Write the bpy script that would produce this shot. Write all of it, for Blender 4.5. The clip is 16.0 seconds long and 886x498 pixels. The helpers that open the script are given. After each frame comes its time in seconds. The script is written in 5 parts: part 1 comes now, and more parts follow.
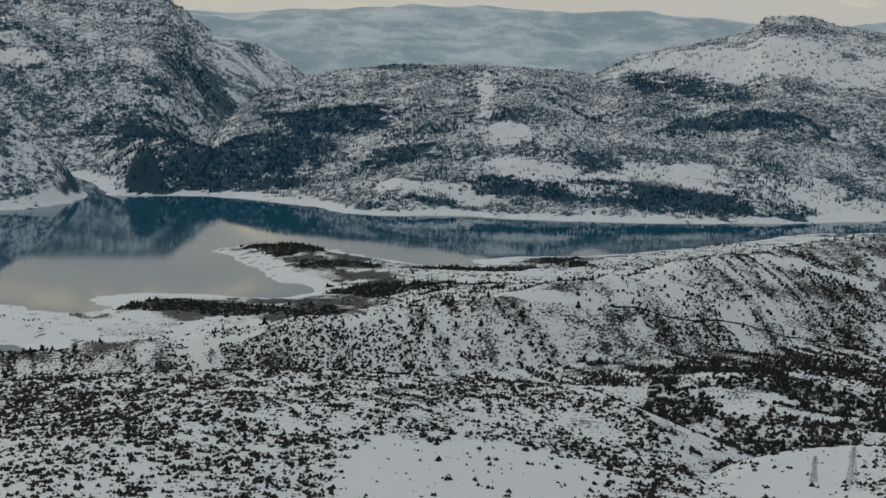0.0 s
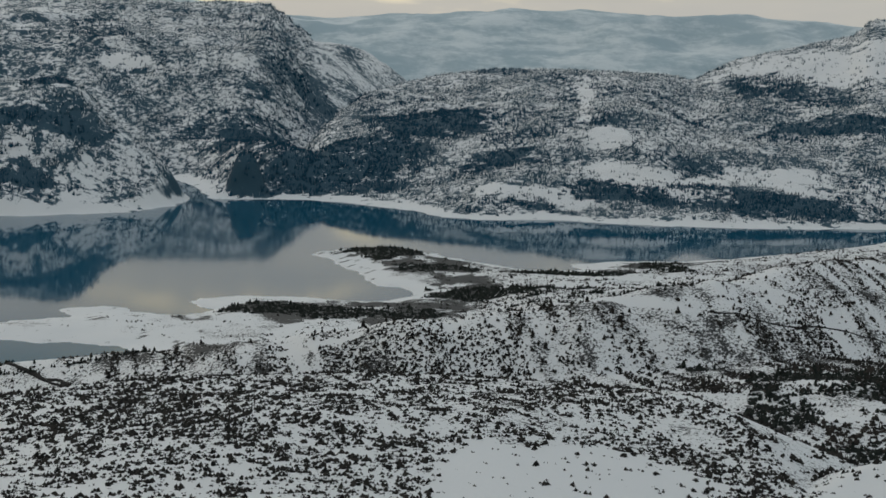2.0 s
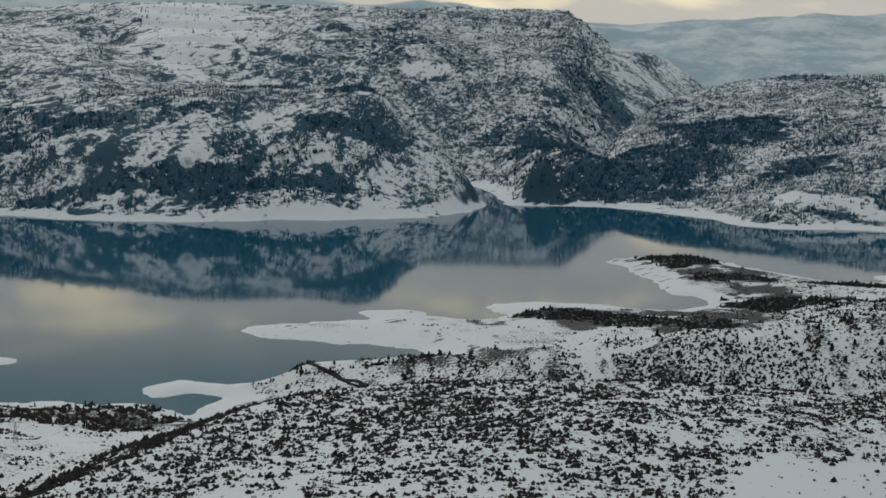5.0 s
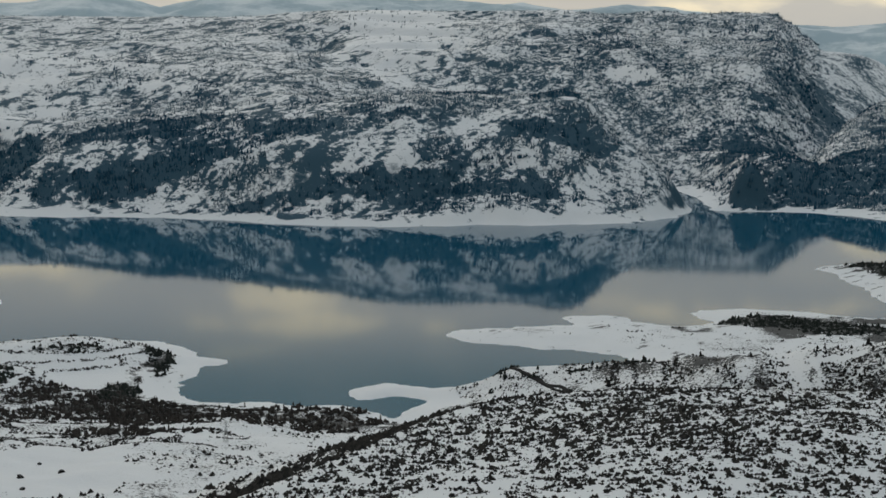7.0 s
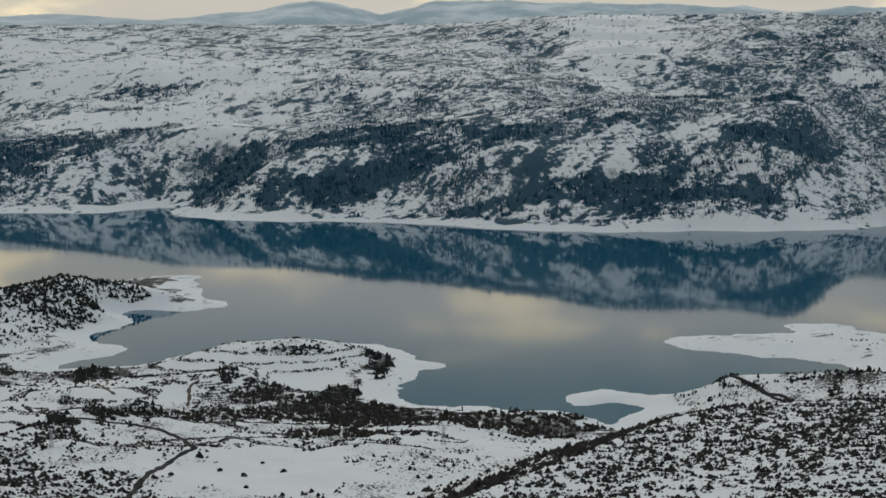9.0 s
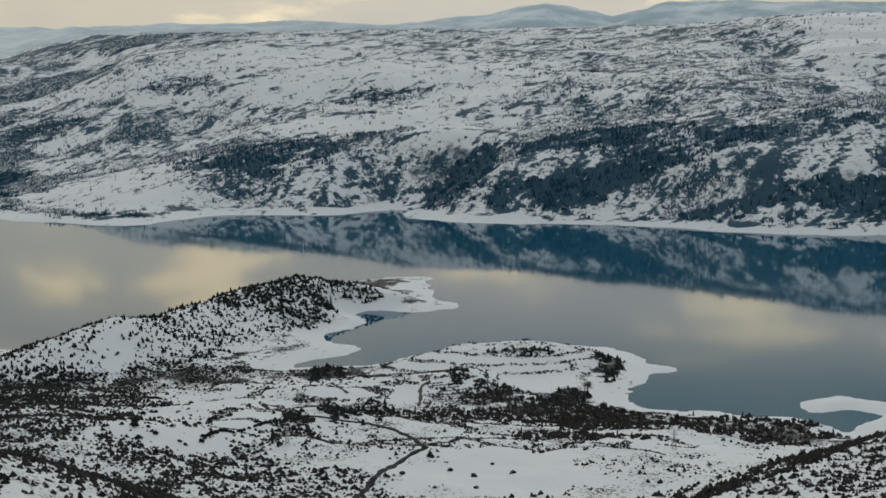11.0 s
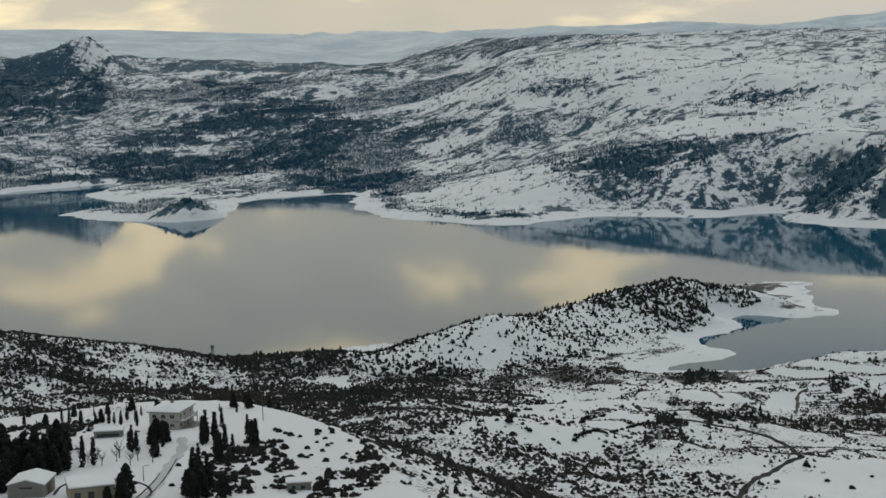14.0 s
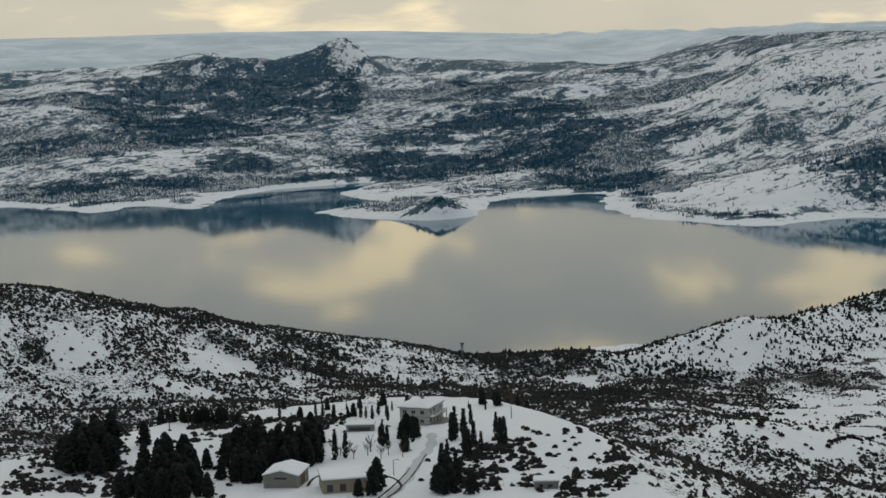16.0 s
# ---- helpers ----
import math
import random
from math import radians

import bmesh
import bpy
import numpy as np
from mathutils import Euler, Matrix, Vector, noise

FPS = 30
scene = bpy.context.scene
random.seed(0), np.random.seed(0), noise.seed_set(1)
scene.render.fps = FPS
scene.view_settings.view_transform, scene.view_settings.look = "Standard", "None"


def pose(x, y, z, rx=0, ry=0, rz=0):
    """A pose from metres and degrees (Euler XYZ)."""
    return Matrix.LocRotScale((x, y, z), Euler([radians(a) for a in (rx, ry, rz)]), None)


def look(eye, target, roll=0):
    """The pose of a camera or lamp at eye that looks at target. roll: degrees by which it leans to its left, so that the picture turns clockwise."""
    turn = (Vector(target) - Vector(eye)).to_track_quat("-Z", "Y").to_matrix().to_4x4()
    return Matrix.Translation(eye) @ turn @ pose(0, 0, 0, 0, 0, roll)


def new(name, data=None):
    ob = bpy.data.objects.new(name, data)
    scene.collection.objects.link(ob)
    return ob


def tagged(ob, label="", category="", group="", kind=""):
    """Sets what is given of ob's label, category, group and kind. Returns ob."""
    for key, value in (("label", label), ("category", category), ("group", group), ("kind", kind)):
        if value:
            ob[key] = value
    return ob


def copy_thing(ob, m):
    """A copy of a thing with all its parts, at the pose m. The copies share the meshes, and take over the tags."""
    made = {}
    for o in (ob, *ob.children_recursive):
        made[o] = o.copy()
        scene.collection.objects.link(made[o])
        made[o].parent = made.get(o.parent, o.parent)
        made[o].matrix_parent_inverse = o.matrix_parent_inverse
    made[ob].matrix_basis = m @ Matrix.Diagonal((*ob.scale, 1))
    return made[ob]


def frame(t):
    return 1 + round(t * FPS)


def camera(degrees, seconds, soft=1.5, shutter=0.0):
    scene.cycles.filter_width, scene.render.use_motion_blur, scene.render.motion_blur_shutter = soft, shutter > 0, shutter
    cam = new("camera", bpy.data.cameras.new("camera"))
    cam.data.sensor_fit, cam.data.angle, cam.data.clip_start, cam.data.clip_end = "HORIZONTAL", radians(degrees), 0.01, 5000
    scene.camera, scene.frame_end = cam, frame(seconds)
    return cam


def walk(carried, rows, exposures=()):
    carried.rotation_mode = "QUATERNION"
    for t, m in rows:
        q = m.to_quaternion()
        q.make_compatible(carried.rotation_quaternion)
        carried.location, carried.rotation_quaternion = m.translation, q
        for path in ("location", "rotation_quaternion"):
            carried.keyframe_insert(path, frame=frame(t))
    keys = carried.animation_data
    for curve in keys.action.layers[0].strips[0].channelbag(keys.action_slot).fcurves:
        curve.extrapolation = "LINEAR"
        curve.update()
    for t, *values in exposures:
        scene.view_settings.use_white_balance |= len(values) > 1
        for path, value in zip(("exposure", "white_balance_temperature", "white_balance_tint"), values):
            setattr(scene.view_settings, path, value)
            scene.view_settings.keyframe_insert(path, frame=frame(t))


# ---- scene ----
# ---- camera: a hovering drone that pans to the left over the valley ----
K = 0.8  # the plan below is drawn for an eye at 250 m; the place itself is this much smaller
EYE = (0.0, 0.0, 250.0 * K)
PATH = [  # seconds, yaw, pitch, roll in degrees
    (0.0, -4.15, -7.70, 2.19),
    (0.5, -3.49, -7.70, 2.16),
    (1.0, -2.70, -7.68, 2.13),
    (1.5, -1.96, -7.67, 2.08),
    (2.0, -0.75, -7.68, 2.03),
    (2.5, 0.70, -7.67, 1.92),
    (3.0, 2.49, -7.69, 1.83),
    (3.5, 4.12, -7.71, 1.74),
    (4.0, 5.89, -7.73, 1.70),
    (6.5, 14.59, -7.71, 0.93),
    (7.0, 16.40, -7.70, 0.80),
    (7.5, 18.12, -7.68, 0.69),
    (8.0, 20.01, -7.64, 0.32),
    (8.5, 21.84, -7.61, 0.29),
    (9.0, 23.89, -7.58, 0.10),
    (11.5, 33.89, -7.41, -0.86),
    (12.0, 36.03, -7.35, -1.02),
    (12.5, 38.05, -7.30, -1.16),
    (13.0, 40.28, -7.25, -1.21),
    (13.5, 42.40, -7.22, -1.25),
    (14.0, 44.69, -7.18, -1.34),
    (14.5, 46.83, -7.13, -1.40),
    (15.0, 49.06, -7.09, -1.57),
    (15.5, 51.20, -7.03, -1.72),
    (16.0, 53.26, -6.97, -1.84),
]

cam = camera(29.57, 16.0, soft=1.6)
walk(cam, [(t, pose(*EYE, 90 + p, 0, y) @ pose(0, 0, 0, 0, 0, r)) for t, y, p, r in PATH],
     exposures=((0.0, -0.14, 6600, 8), (9.0, -0.05, 6540, 8), (12.0, -0.01, 6580, 8), (16.0, 0.0, 6600, 8)))

# ---- light: bright overcast winter sky, low sun behind the cloud ----
SUN_AZ, SUN_EL = 20.0, 22.0


def math_node(n, l, op, a, b=None, clamp=False):
    m = n.new("ShaderNodeMath")
    m.operation, m.use_clamp = op, clamp
    for i, v in enumerate((a, b)):
        if v is None:
            continue
        if isinstance(v, (int, float)):
            m.inputs[i].default_value = v
        else:
            l.new(v, m.inputs[i])
    return m.outputs[0]


def step_node(n, l, value, lo, hi):
    r = n.new("ShaderNodeMapRange")
    r.interpolation_type = "SMOOTHSTEP"
    l.new(value, r.inputs["Value"])
    for k, v in (("From Min", lo), ("From Max", hi)):
        if isinstance(v, (int, float)):
            r.inputs[k].default_value = v
        else:
            l.new(v, r.inputs[k])
    return r.outputs["Result"]


def build_world():
    w = bpy.data.worlds.new("winter_sky")
    scene.world = w
    w.use_nodes = True
    n, l = w.node_tree.nodes, w.node_tree.links
    n.clear()
    out = n.new("ShaderNodeOutputWorld")
    bg = n.new("ShaderNodeBackground")
    sky = n.new("ShaderNodeTexSky")
    sky.sky_type, sky.sun_disc = "NISHITA", False
    sky.sun_elevation, sky.sun_rotation = radians(SUN_EL), radians(-SUN_AZ)
    sky.air_density, sky.dust_density = 1.0, 2.0
    tc = n.new("ShaderNodeTexCoord")
    mp = n.new("ShaderNodeMapping")
    mp.inputs["Scale"].default_value = (1.0, 1.0, 3.2)
    l.new(tc.outputs["Generated"], mp.inputs["Vector"])
    cl = n.new("ShaderNodeTexNoise")
    cl.inputs["Scale"].default_value, cl.inputs["Detail"].default_value = 10.0, 6.0
    cl.inputs["Distortion"].default_value = 0.25
    l.new(mp.outputs["Vector"], cl.inputs["Vector"])
    sep = n.new("ShaderNodeSeparateXYZ")
    l.new(tc.outputs["Generated"], sep.inputs[0])
    west = step_node(n, l, math_node(n, l, "MULTIPLY", sep.outputs["X"], -1.0), 0.72, 0.45)
    ramp = n.new("ShaderNodeValToRGB")
    e = ramp.color_ramp.elements
    e[0].position, e[0].color = 0.40, (4.75, 4.8, 4.8, 1)
    e[1].position, e[1].color = 0.63, (10.5, 9.2, 6.6, 1)
    m = e.new(0.54)
    m.color = (5.4, 5.3, 5.0, 1)
    calm = step_node(n, l, sep.outputs["Z"], 0.01, 0.13)
    dev = math_node(n, l, "MULTIPLY", math_node(n, l, "SUBTRACT", cl.outputs["Fac"], 0.53), math_node(n, l, "ADD", 0.45, math_node(n, l, "MULTIPLY", calm, 0.62)))
    l.new(math_node(n, l, "ADD", dev, 0.53), ramp.inputs["Fac"])
    high = n.new("ShaderNodeValToRGB")
    e = high.color_ramp.elements
    e[0].position, e[0].color = 0.35, (1.1, 1.95, 2.15, 1)
    e[1].position, e[1].color = 0.70, (2.1, 2.65, 2.75, 1)
    l.new(cl.outputs["Fac"], high.inputs["Fac"])
    deck = n.new("ShaderNodeMixRGB")
    l.new(math_node(n, l, "MULTIPLY", step_node(n, l, sep.outputs["Z"], 0.165, 0.225), math_node(n, l, "ADD", 0.08, math_node(n, l, "MULTIPLY", west, 0.92))), deck.inputs["Fac"])
    glow = n.new("ShaderNodeMixRGB")
    glow.blend_type = "MULTIPLY"
    l.new(math_node(n, l, "SUBTRACT", 1.0, west), glow.inputs["Fac"])
    l.new(ramp.outputs["Color"], glow.inputs["Color1"])
    glow.inputs["Color2"].default_value = (1.14, 1.08, 0.95, 1)
    l.new(glow.outputs["Color"], deck.inputs["Color1"])
    l.new(high.outputs["Color"], deck.inputs["Color2"])
    mix = n.new("ShaderNodeMixRGB")
    mix.inputs["Fac"].default_value = 0.975
    zen = n.new("ShaderNodeMixRGB")
    l.new(step_node(n, l, sep.outputs["Z"], 0.35, 0.75), zen.inputs["Fac"])
    l.new(deck.outputs["Color"], zen.inputs["Color1"])
    zen.inputs["Color2"].default_value = (5.2, 5.6, 6.0, 1)
    l.new(sky.outputs["Color"], mix.inputs["Color1"])
    l.new(zen.outputs["Color"], mix.inputs["Color2"])
    l.new(mix.outputs["Color"], bg.inputs["Color"])
    bg.inputs["Strength"].default_value = 0.1
    l.new(bg.outputs["Background"], out.inputs["Surface"])


build_world()
sun = new("sun", bpy.data.lights.new("sun", "SUN"))
sun.data.energy, sun.data.angle, sun.data.color = 0.4, radians(14), (1.0, 0.95, 0.87)
sun.matrix_world = look((0, 0, 0), (math.sin(radians(SUN_AZ)) * math.cos(radians(SUN_EL)), -math.cos(radians(SUN_AZ)) * math.cos(radians(SUN_EL)), -math.sin(radians(SUN_EL))))


# ---- materials ----
def material(name, rough=0.8):
    m = bpy.data.materials.new(name)
    m.use_nodes = True
    b = m.node_tree.nodes["Principled BSDF"]
    b.inputs["Roughness"].default_value = rough
    return m, m.node_tree.nodes, m.node_tree.links, b


def noise_node(n, l, scale, detail=4.0, rough=0.55, coord=None, squash=None):
    t = n.new("ShaderNodeTexNoise")
    t.inputs["Scale"].default_value, t.inputs["Detail"].default_value, t.inputs["Roughness"].default_value = scale, detail, rough
    if coord is not None:
        if squash:
            mp = n.new("ShaderNodeMapping")
            mp.inputs["Scale"].default_value = squash
            l.new(coord, mp.inputs["Vector"])
            coord = mp.outputs["Vector"]
        l.new(coord, t.inputs["Vector"])
    return t


def mix_node(n, l, fac, a, b):
    m = n.new("ShaderNodeMixRGB")
    for k, v in (("Fac", fac), ("Color1", a), ("Color2", b)):
        if isinstance(v, (int, float)):
            m.inputs[k].default_value = v
        elif isinstance(v, tuple):
            m.inputs[k].default_value = (*v, 1)
        else:
            l.new(v, m.inputs[k])
    return m.outputs["Color"]


def plain(name, color, rough=0.8, metal=0.0, grain=0.25, scale=3.0, bump=0.2):
    m, n, l, b = material(name, rough)
    tc = n.new("ShaderNodeTexCoord")
    t = noise_node(n, l, scale, 5, 0.6, tc.outputs["Object"])
    dark = tuple(c * (1 - grain) for c in color)
    light = tuple(min(1, c * (1 + grain)) for c in color)
    l.new(mix_node(n, l, t.outputs["Fac"], dark, light), b.inputs["Base Color"])
    b.inputs["Metallic"].default_value = metal
    if rough > 0.75:
        b.inputs["Specular IOR Level"].default_value = 0.15
    bp = n.new("ShaderNodeBump")
    bp.inputs["Strength"].default_value, bp.inputs["Distance"].default_value = bump, 0.05
    l.new(t.outputs["Fac"], bp.inputs["Height"])
    l.new(bp.outputs["Normal"], b.inputs["Normal"])
    return m


def snow_ground():
    """Snow with brush, bare soil and rock showing through where the land cover says so, haze blue across the lake."""
    m, n, l, b = material("snowy_ground", 0.75)
    tc = n.new("ShaderNodeTexCoord")
    ob = tc.outputs["Object"]
    cover = n.new("ShaderNodeAttribute")
    cover.attribute_name = "cover"
    brush = cover.outputs["Fac"]
    far = n.new("ShaderNodeAttribute")
    far.attribute_name = "woods"
    woods = far.outputs["Fac"]
    fine = noise_node(n, l, 0.75, 4, 0.65, ob)
    mid = noise_node(n, l, 0.06, 5, 0.6, ob)
    big = noise_node(n, l, 0.006, 4, 0.5, ob)
    # brush and soil
    s = math_node(n, l, "ADD", math_node(n, l, "MULTIPLY", fine.outputs["Fac"], 0.65), math_node(n, l, "MULTIPLY", mid.outputs["Fac"], 0.35))
    thr = math_node(n, l, "SUBTRACT", 0.78, math_node(n, l, "MULTIPLY", brush, 0.40))
    grain = noise_node(n, l, 0.14, 7, 0.78, ob)
    s = mix_node(n, l, woods, s, grain.outputs["Fac"])
    mask = step_node(n, l, s, math_node(n, l, "SUBTRACT", thr, 0.04), math_node(n, l, "ADD", thr, 0.04))
    g = n.new("ShaderNodeNewGeometry")
    sz = n.new("ShaderNodeSeparateXYZ")
    l.new(g.outputs["Normal"], sz.inputs[0])
    steep = math_node(n, l, "ADD", math_node(n, l, "SUBTRACT", 1.0, sz.outputs["Z"]), math_node(n, l, "MULTIPLY", math_node(n, l, "SUBTRACT", mid.outputs["Fac"], 0.5), 0.5))
    mask = math_node(n, l, "MAXIMUM", mask, step_node(n, l, steep, 0.32, 0.44))
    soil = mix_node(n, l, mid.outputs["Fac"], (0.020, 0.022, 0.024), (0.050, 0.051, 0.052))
    # painted haze: all that shows through across the lake takes this blue
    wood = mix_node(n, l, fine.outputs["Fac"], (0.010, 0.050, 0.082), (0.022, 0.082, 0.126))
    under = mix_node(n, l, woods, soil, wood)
    snow = mix_node(n, l, big.outputs["Fac"], (0.74, 0.76, 0.79), (0.84, 0.84, 0.84))
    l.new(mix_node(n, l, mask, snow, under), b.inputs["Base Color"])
    bp = n.new("ShaderNodeBump")
    bp.inputs["Strength"].default_value, bp.inputs["Distance"].default_value = 0.5, 1.2
    l.new(s, bp.inputs["Height"])
    l.new(bp.outputs["Normal"], b.inputs["Normal"])
    return m


def water():
    m, n, l, b = material("lake_water", 0.045)
    tc = n.new("ShaderNodeTexCoord")
    t = noise_node(n, l, 0.03, 3, 0.5, tc.outputs["Object"], (1, 1, 1))
    b.inputs["Base Color"].default_value = (0.007, 0.085, 0.150, 1)
    b.inputs["IOR"].default_value = 1.333
    bp = n.new("ShaderNodeBump")
    bp.inputs["Strength"].default_value, bp.inputs["Distance"].default_value = 0.02, 0.05
    l.new(t.outputs["Fac"], bp.inputs["Height"])
    l.new(bp.outputs["Normal"], b.inputs["Normal"])
    return m


def foliage(name, dark, light, snow=0.0):
    """Leaf colour that varies from clump to clump; snow lies on the upward faces."""
    m, n, l, b = material(name, 0.9)
    b.inputs["Specular IOR Level"].default_value = 0.08
    g = n.new("ShaderNodeNewGeometry")
    col = mix_node(n, l, g.outputs["Random Per Island"], dark, light)
    if snow:
        sep = n.new("ShaderNodeSeparateXYZ")
        l.new(g.outputs["Normal"], sep.inputs[0])
        tc = n.new("ShaderNodeTexCoord")
        t = noise_node(n, l, 0.9, 4, 0.6, tc.outputs["Object"])
        v = math_node(n, l, "ADD", sep.outputs["Z"], math_node(n, l, "MULTIPLY", math_node(n, l, "SUBTRACT", t.outputs["Fac"], 0.5), 1.6))
        v = math_node(n, l, "ADD", v, math_node(n, l, "MULTIPLY", math_node(n, l, "SUBTRACT", g.outputs["Random Per Island"], 0.5), 0.6))
        col = mix_node(n, l, step_node(n, l, v, 1.0 - snow, 1.15 - snow), col, (0.78, 0.79, 0.8))
    l.new(col, b.inputs["Base Color"])
    return m


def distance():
    """Far ranges, pale and blue: haze painted into the colour, with added glow."""
    m, n, l, b = material("hazy_distant_range", 0.9)
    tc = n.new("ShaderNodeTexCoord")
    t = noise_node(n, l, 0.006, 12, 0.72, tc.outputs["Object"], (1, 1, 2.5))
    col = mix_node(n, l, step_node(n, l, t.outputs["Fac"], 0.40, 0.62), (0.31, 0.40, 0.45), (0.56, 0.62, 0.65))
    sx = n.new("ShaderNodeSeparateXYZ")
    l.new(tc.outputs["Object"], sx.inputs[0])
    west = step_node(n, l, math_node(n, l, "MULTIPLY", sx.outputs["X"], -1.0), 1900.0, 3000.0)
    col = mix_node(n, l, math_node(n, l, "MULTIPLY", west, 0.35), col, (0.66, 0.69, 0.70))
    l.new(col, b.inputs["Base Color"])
    # faint emission imitates airlight
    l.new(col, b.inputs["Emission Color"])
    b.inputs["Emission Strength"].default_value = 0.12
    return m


SNOW_GROUND = snow_ground()
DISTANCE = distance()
WATER = water()
SHRUB = foliage("evergreen_scrub", (0.012, 0.012, 0.012), (0.046, 0.042, 0.037))
BARE = foliage("bare_twigs", (0.022, 0.020, 0.019), (0.062, 0.054, 0.048))
# Haze blue painted into the far fir colours; FIR_DARK also stands for lee-side shade.
FIR_FAR = foliage("haze_blue_fir", (0.016, 0.062, 0.098), (0.040, 0.102, 0.146), 0.15)
FIR_DARK = foliage("dark_haze_blue_fir", (0.010, 0.048, 0.086), (0.020, 0.074, 0.122))
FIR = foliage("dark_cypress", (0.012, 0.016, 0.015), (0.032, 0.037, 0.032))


# ---- the lie of the land ----
def lattice(ix, iy, seed):
    h = np.sin(ix * 127.1 + iy * 311.7 + seed * 74.7) * 43758.5453
    return h - np.floor(h)


def vnoise(x, y, seed=0):
    ix, iy = np.floor(x), np.floor(y)
    fx, fy = x - ix, y - iy
    fx, fy = fx * fx * (3 - 2 * fx), fy * fy * (3 - 2 * fy)
    a, b = lattice(ix, iy, seed), lattice(ix + 1, iy, seed)
    c, d = lattice(ix, iy + 1, seed), lattice(ix + 1, iy + 1, seed)
    return (a + (b - a) * fx) * (1 - fy) + (c + (d - c) * fx) * fy - 0.5


def fbm(x, y, size, seed=0, octaves=4, gain=0.5):
    total, amp = 0, 1.0
    for k in range(octaves):
        total = total + amp * vnoise(x / size * 2 ** k + 7.3 * k, y / size * 2 ** k - 3.1 * k, seed + k)
        amp *= gain
    return total


def ridged(x, y, size, seed=0, octaves=3):
    total, amp = 0, 1.0
    for k in range(octaves):
        total = total + amp * (0.5 - 2 * np.abs(vnoise(x / size * 2 ** k, y / size * 2 ** k, seed + k)))
        amp *= 0.5
    return total


def smooth(v, lo, hi):
    t = np.clip((v - lo) / (hi - lo), 0, 1)
    return t * t * (3 - 2 * t)


def rounded(pts, closed=True):
    """One round of corner cutting."""
    out = []
    for i, a in enumerate(pts):
        b = pts[(i + 1) % len(pts)]
        out.append((a[0] * 0.78 + b[0] * 0.22, a[1] * 0.78 + b[1] * 0.22))
        out.append((a[0] * 0.22 + b[0] * 0.78, a[1] * 0.22 + b[1] * 0.78))
    return out


def distance_in(poly, x, y):
    """Distance to a polygon's edge, positive outside."""
    best = np.full(x.shape, 1e18)
    inside = np.zeros(x.shape, bool)
    for i, (ax, ay) in enumerate(poly):
        bx, by = poly[(i + 1) % len(poly)]
        dx, dy = bx - ax, by - ay
        t = np.clip(((x - ax) * dx + (y - ay) * dy) / (dx * dx + dy * dy + 1e-9), 0, 1)
        best = np.minimum(best, (x - ax - t * dx) ** 2 + (y - ay - t * dy) ** 2)
        if ay != by:
            inside ^= ((ay > y) != (by > y)) & (x < (bx - ax) * (y - ay) / (by - ay) + ax)
    return np.where(inside, -1, 1) * np.sqrt(best)


def ridge(pts, x, y, power=1.5):
    """A ridge along (x, y, height, half width) points, 0 away from it."""
    top = np.zeros(x.shape)
    for (ax, ay, ah, aw), (bx, by, bh, bw) in zip(pts[:-1], pts[1:]):
        dx, dy = bx - ax, by - ay
        t = np.clip(((x - ax) * dx + (y - ay) * dy) / (dx * dx + dy * dy), 0, 1)
        d = np.hypot(x - ax - t * dx, y - ay - t * dy) / (aw + t * (bw - aw))
        top = np.maximum(top, (ah + t * (bh - ah)) * np.exp(-d ** power))
    return top


def polar(az, r):
    return (-r * math.sin(radians(az)), r * math.cos(radians(az)))


NEAR_EAST = [(1500, 2230), (729, 2110), (597, 2080), (474, 1944), (298, 1814), (213, 1789), (155, 1756), (177, 1727), (146, 1709),
             (65, 1747), (18, 1802), (-7, 1856), (-75, 1842), (-130, 1790), (-77, 1705), (-52, 1600), (-37, 1572), (-12, 1570),
             (10, 1522), (-44, 1482), (-140, 1497), (-208, 1465), (-180, 1408), (-232, 1388), (-258, 1418), (-311, 1398),
             (-286, 1354), (-392, 1281), (-333, 1252), (-255, 1246), (-205, 1235), (-215, 1180), (-290, 1130)]
NEAR_WEST = [(-321, 1084), (-340, 1087), (-360, 1088), (-374, 1048), (-360, 1033), (-337, 1053), (-313, 1052), (-317, 1027), (-322, 985),
             (-340, 1010), (-402, 1005), (-468, 990), (-490, 1040), (-508, 1098), (-492, 1119), (-518, 1133), (-560, 1168),
             (-606, 1168), (-669, 1150), (-680, 1115), (-694, 1057), (-714, 1013), (-761, 980), (-737, 1071), (-809, 1094),
             (-796, 1170), (-846, 1218), (-804, 1244), (-784, 1288), (-830, 1312), (-880, 1395), (-905, 1430), (-950, 1400),
             (-1000, 1290), (-960, 1130), (-970, 990), (-1010, 880), (-1065, 800), (-1170, 740), (-1350, 680), (-1600, 600),
             (-2000, 350), (-2800, 100)]
FAR_SHORE = [(-3000, 700), (-2729, 1101), (-2571, 1133), (-2449, 1155), (-2536, 1268), (-2362, 1269), (-2447, 1352), (-2551, 1461),
             (-2582, 1596), (-2566, 1784), (-2381, 1549), (-2196, 1547), (-2184, 1374), (-2043, 1357), (-1967, 1385), (-1898, 1435),
             (-1952, 1539), (-2107, 1674), (-2032, 1863), (-1906, 1723), (-1714, 1614), (-1582, 1620), (-1478, 1635), (-1480, 1780),
             (-1420, 1817), (-1330, 1850), (-1274, 1978), (-1244, 1890), (-1154, 1860), (-1073, 1868), (-977, 1912), (-863, 1918),
             (-735, 1912), (-624, 1950), (-449, 2050), (-381, 2075), (-330, 2165), (-318, 2245), (-330, 2330), (-372, 2440), (-420, 2560), (-395, 2580), (-340, 2450), (-300, 2345), (-290, 2290)]
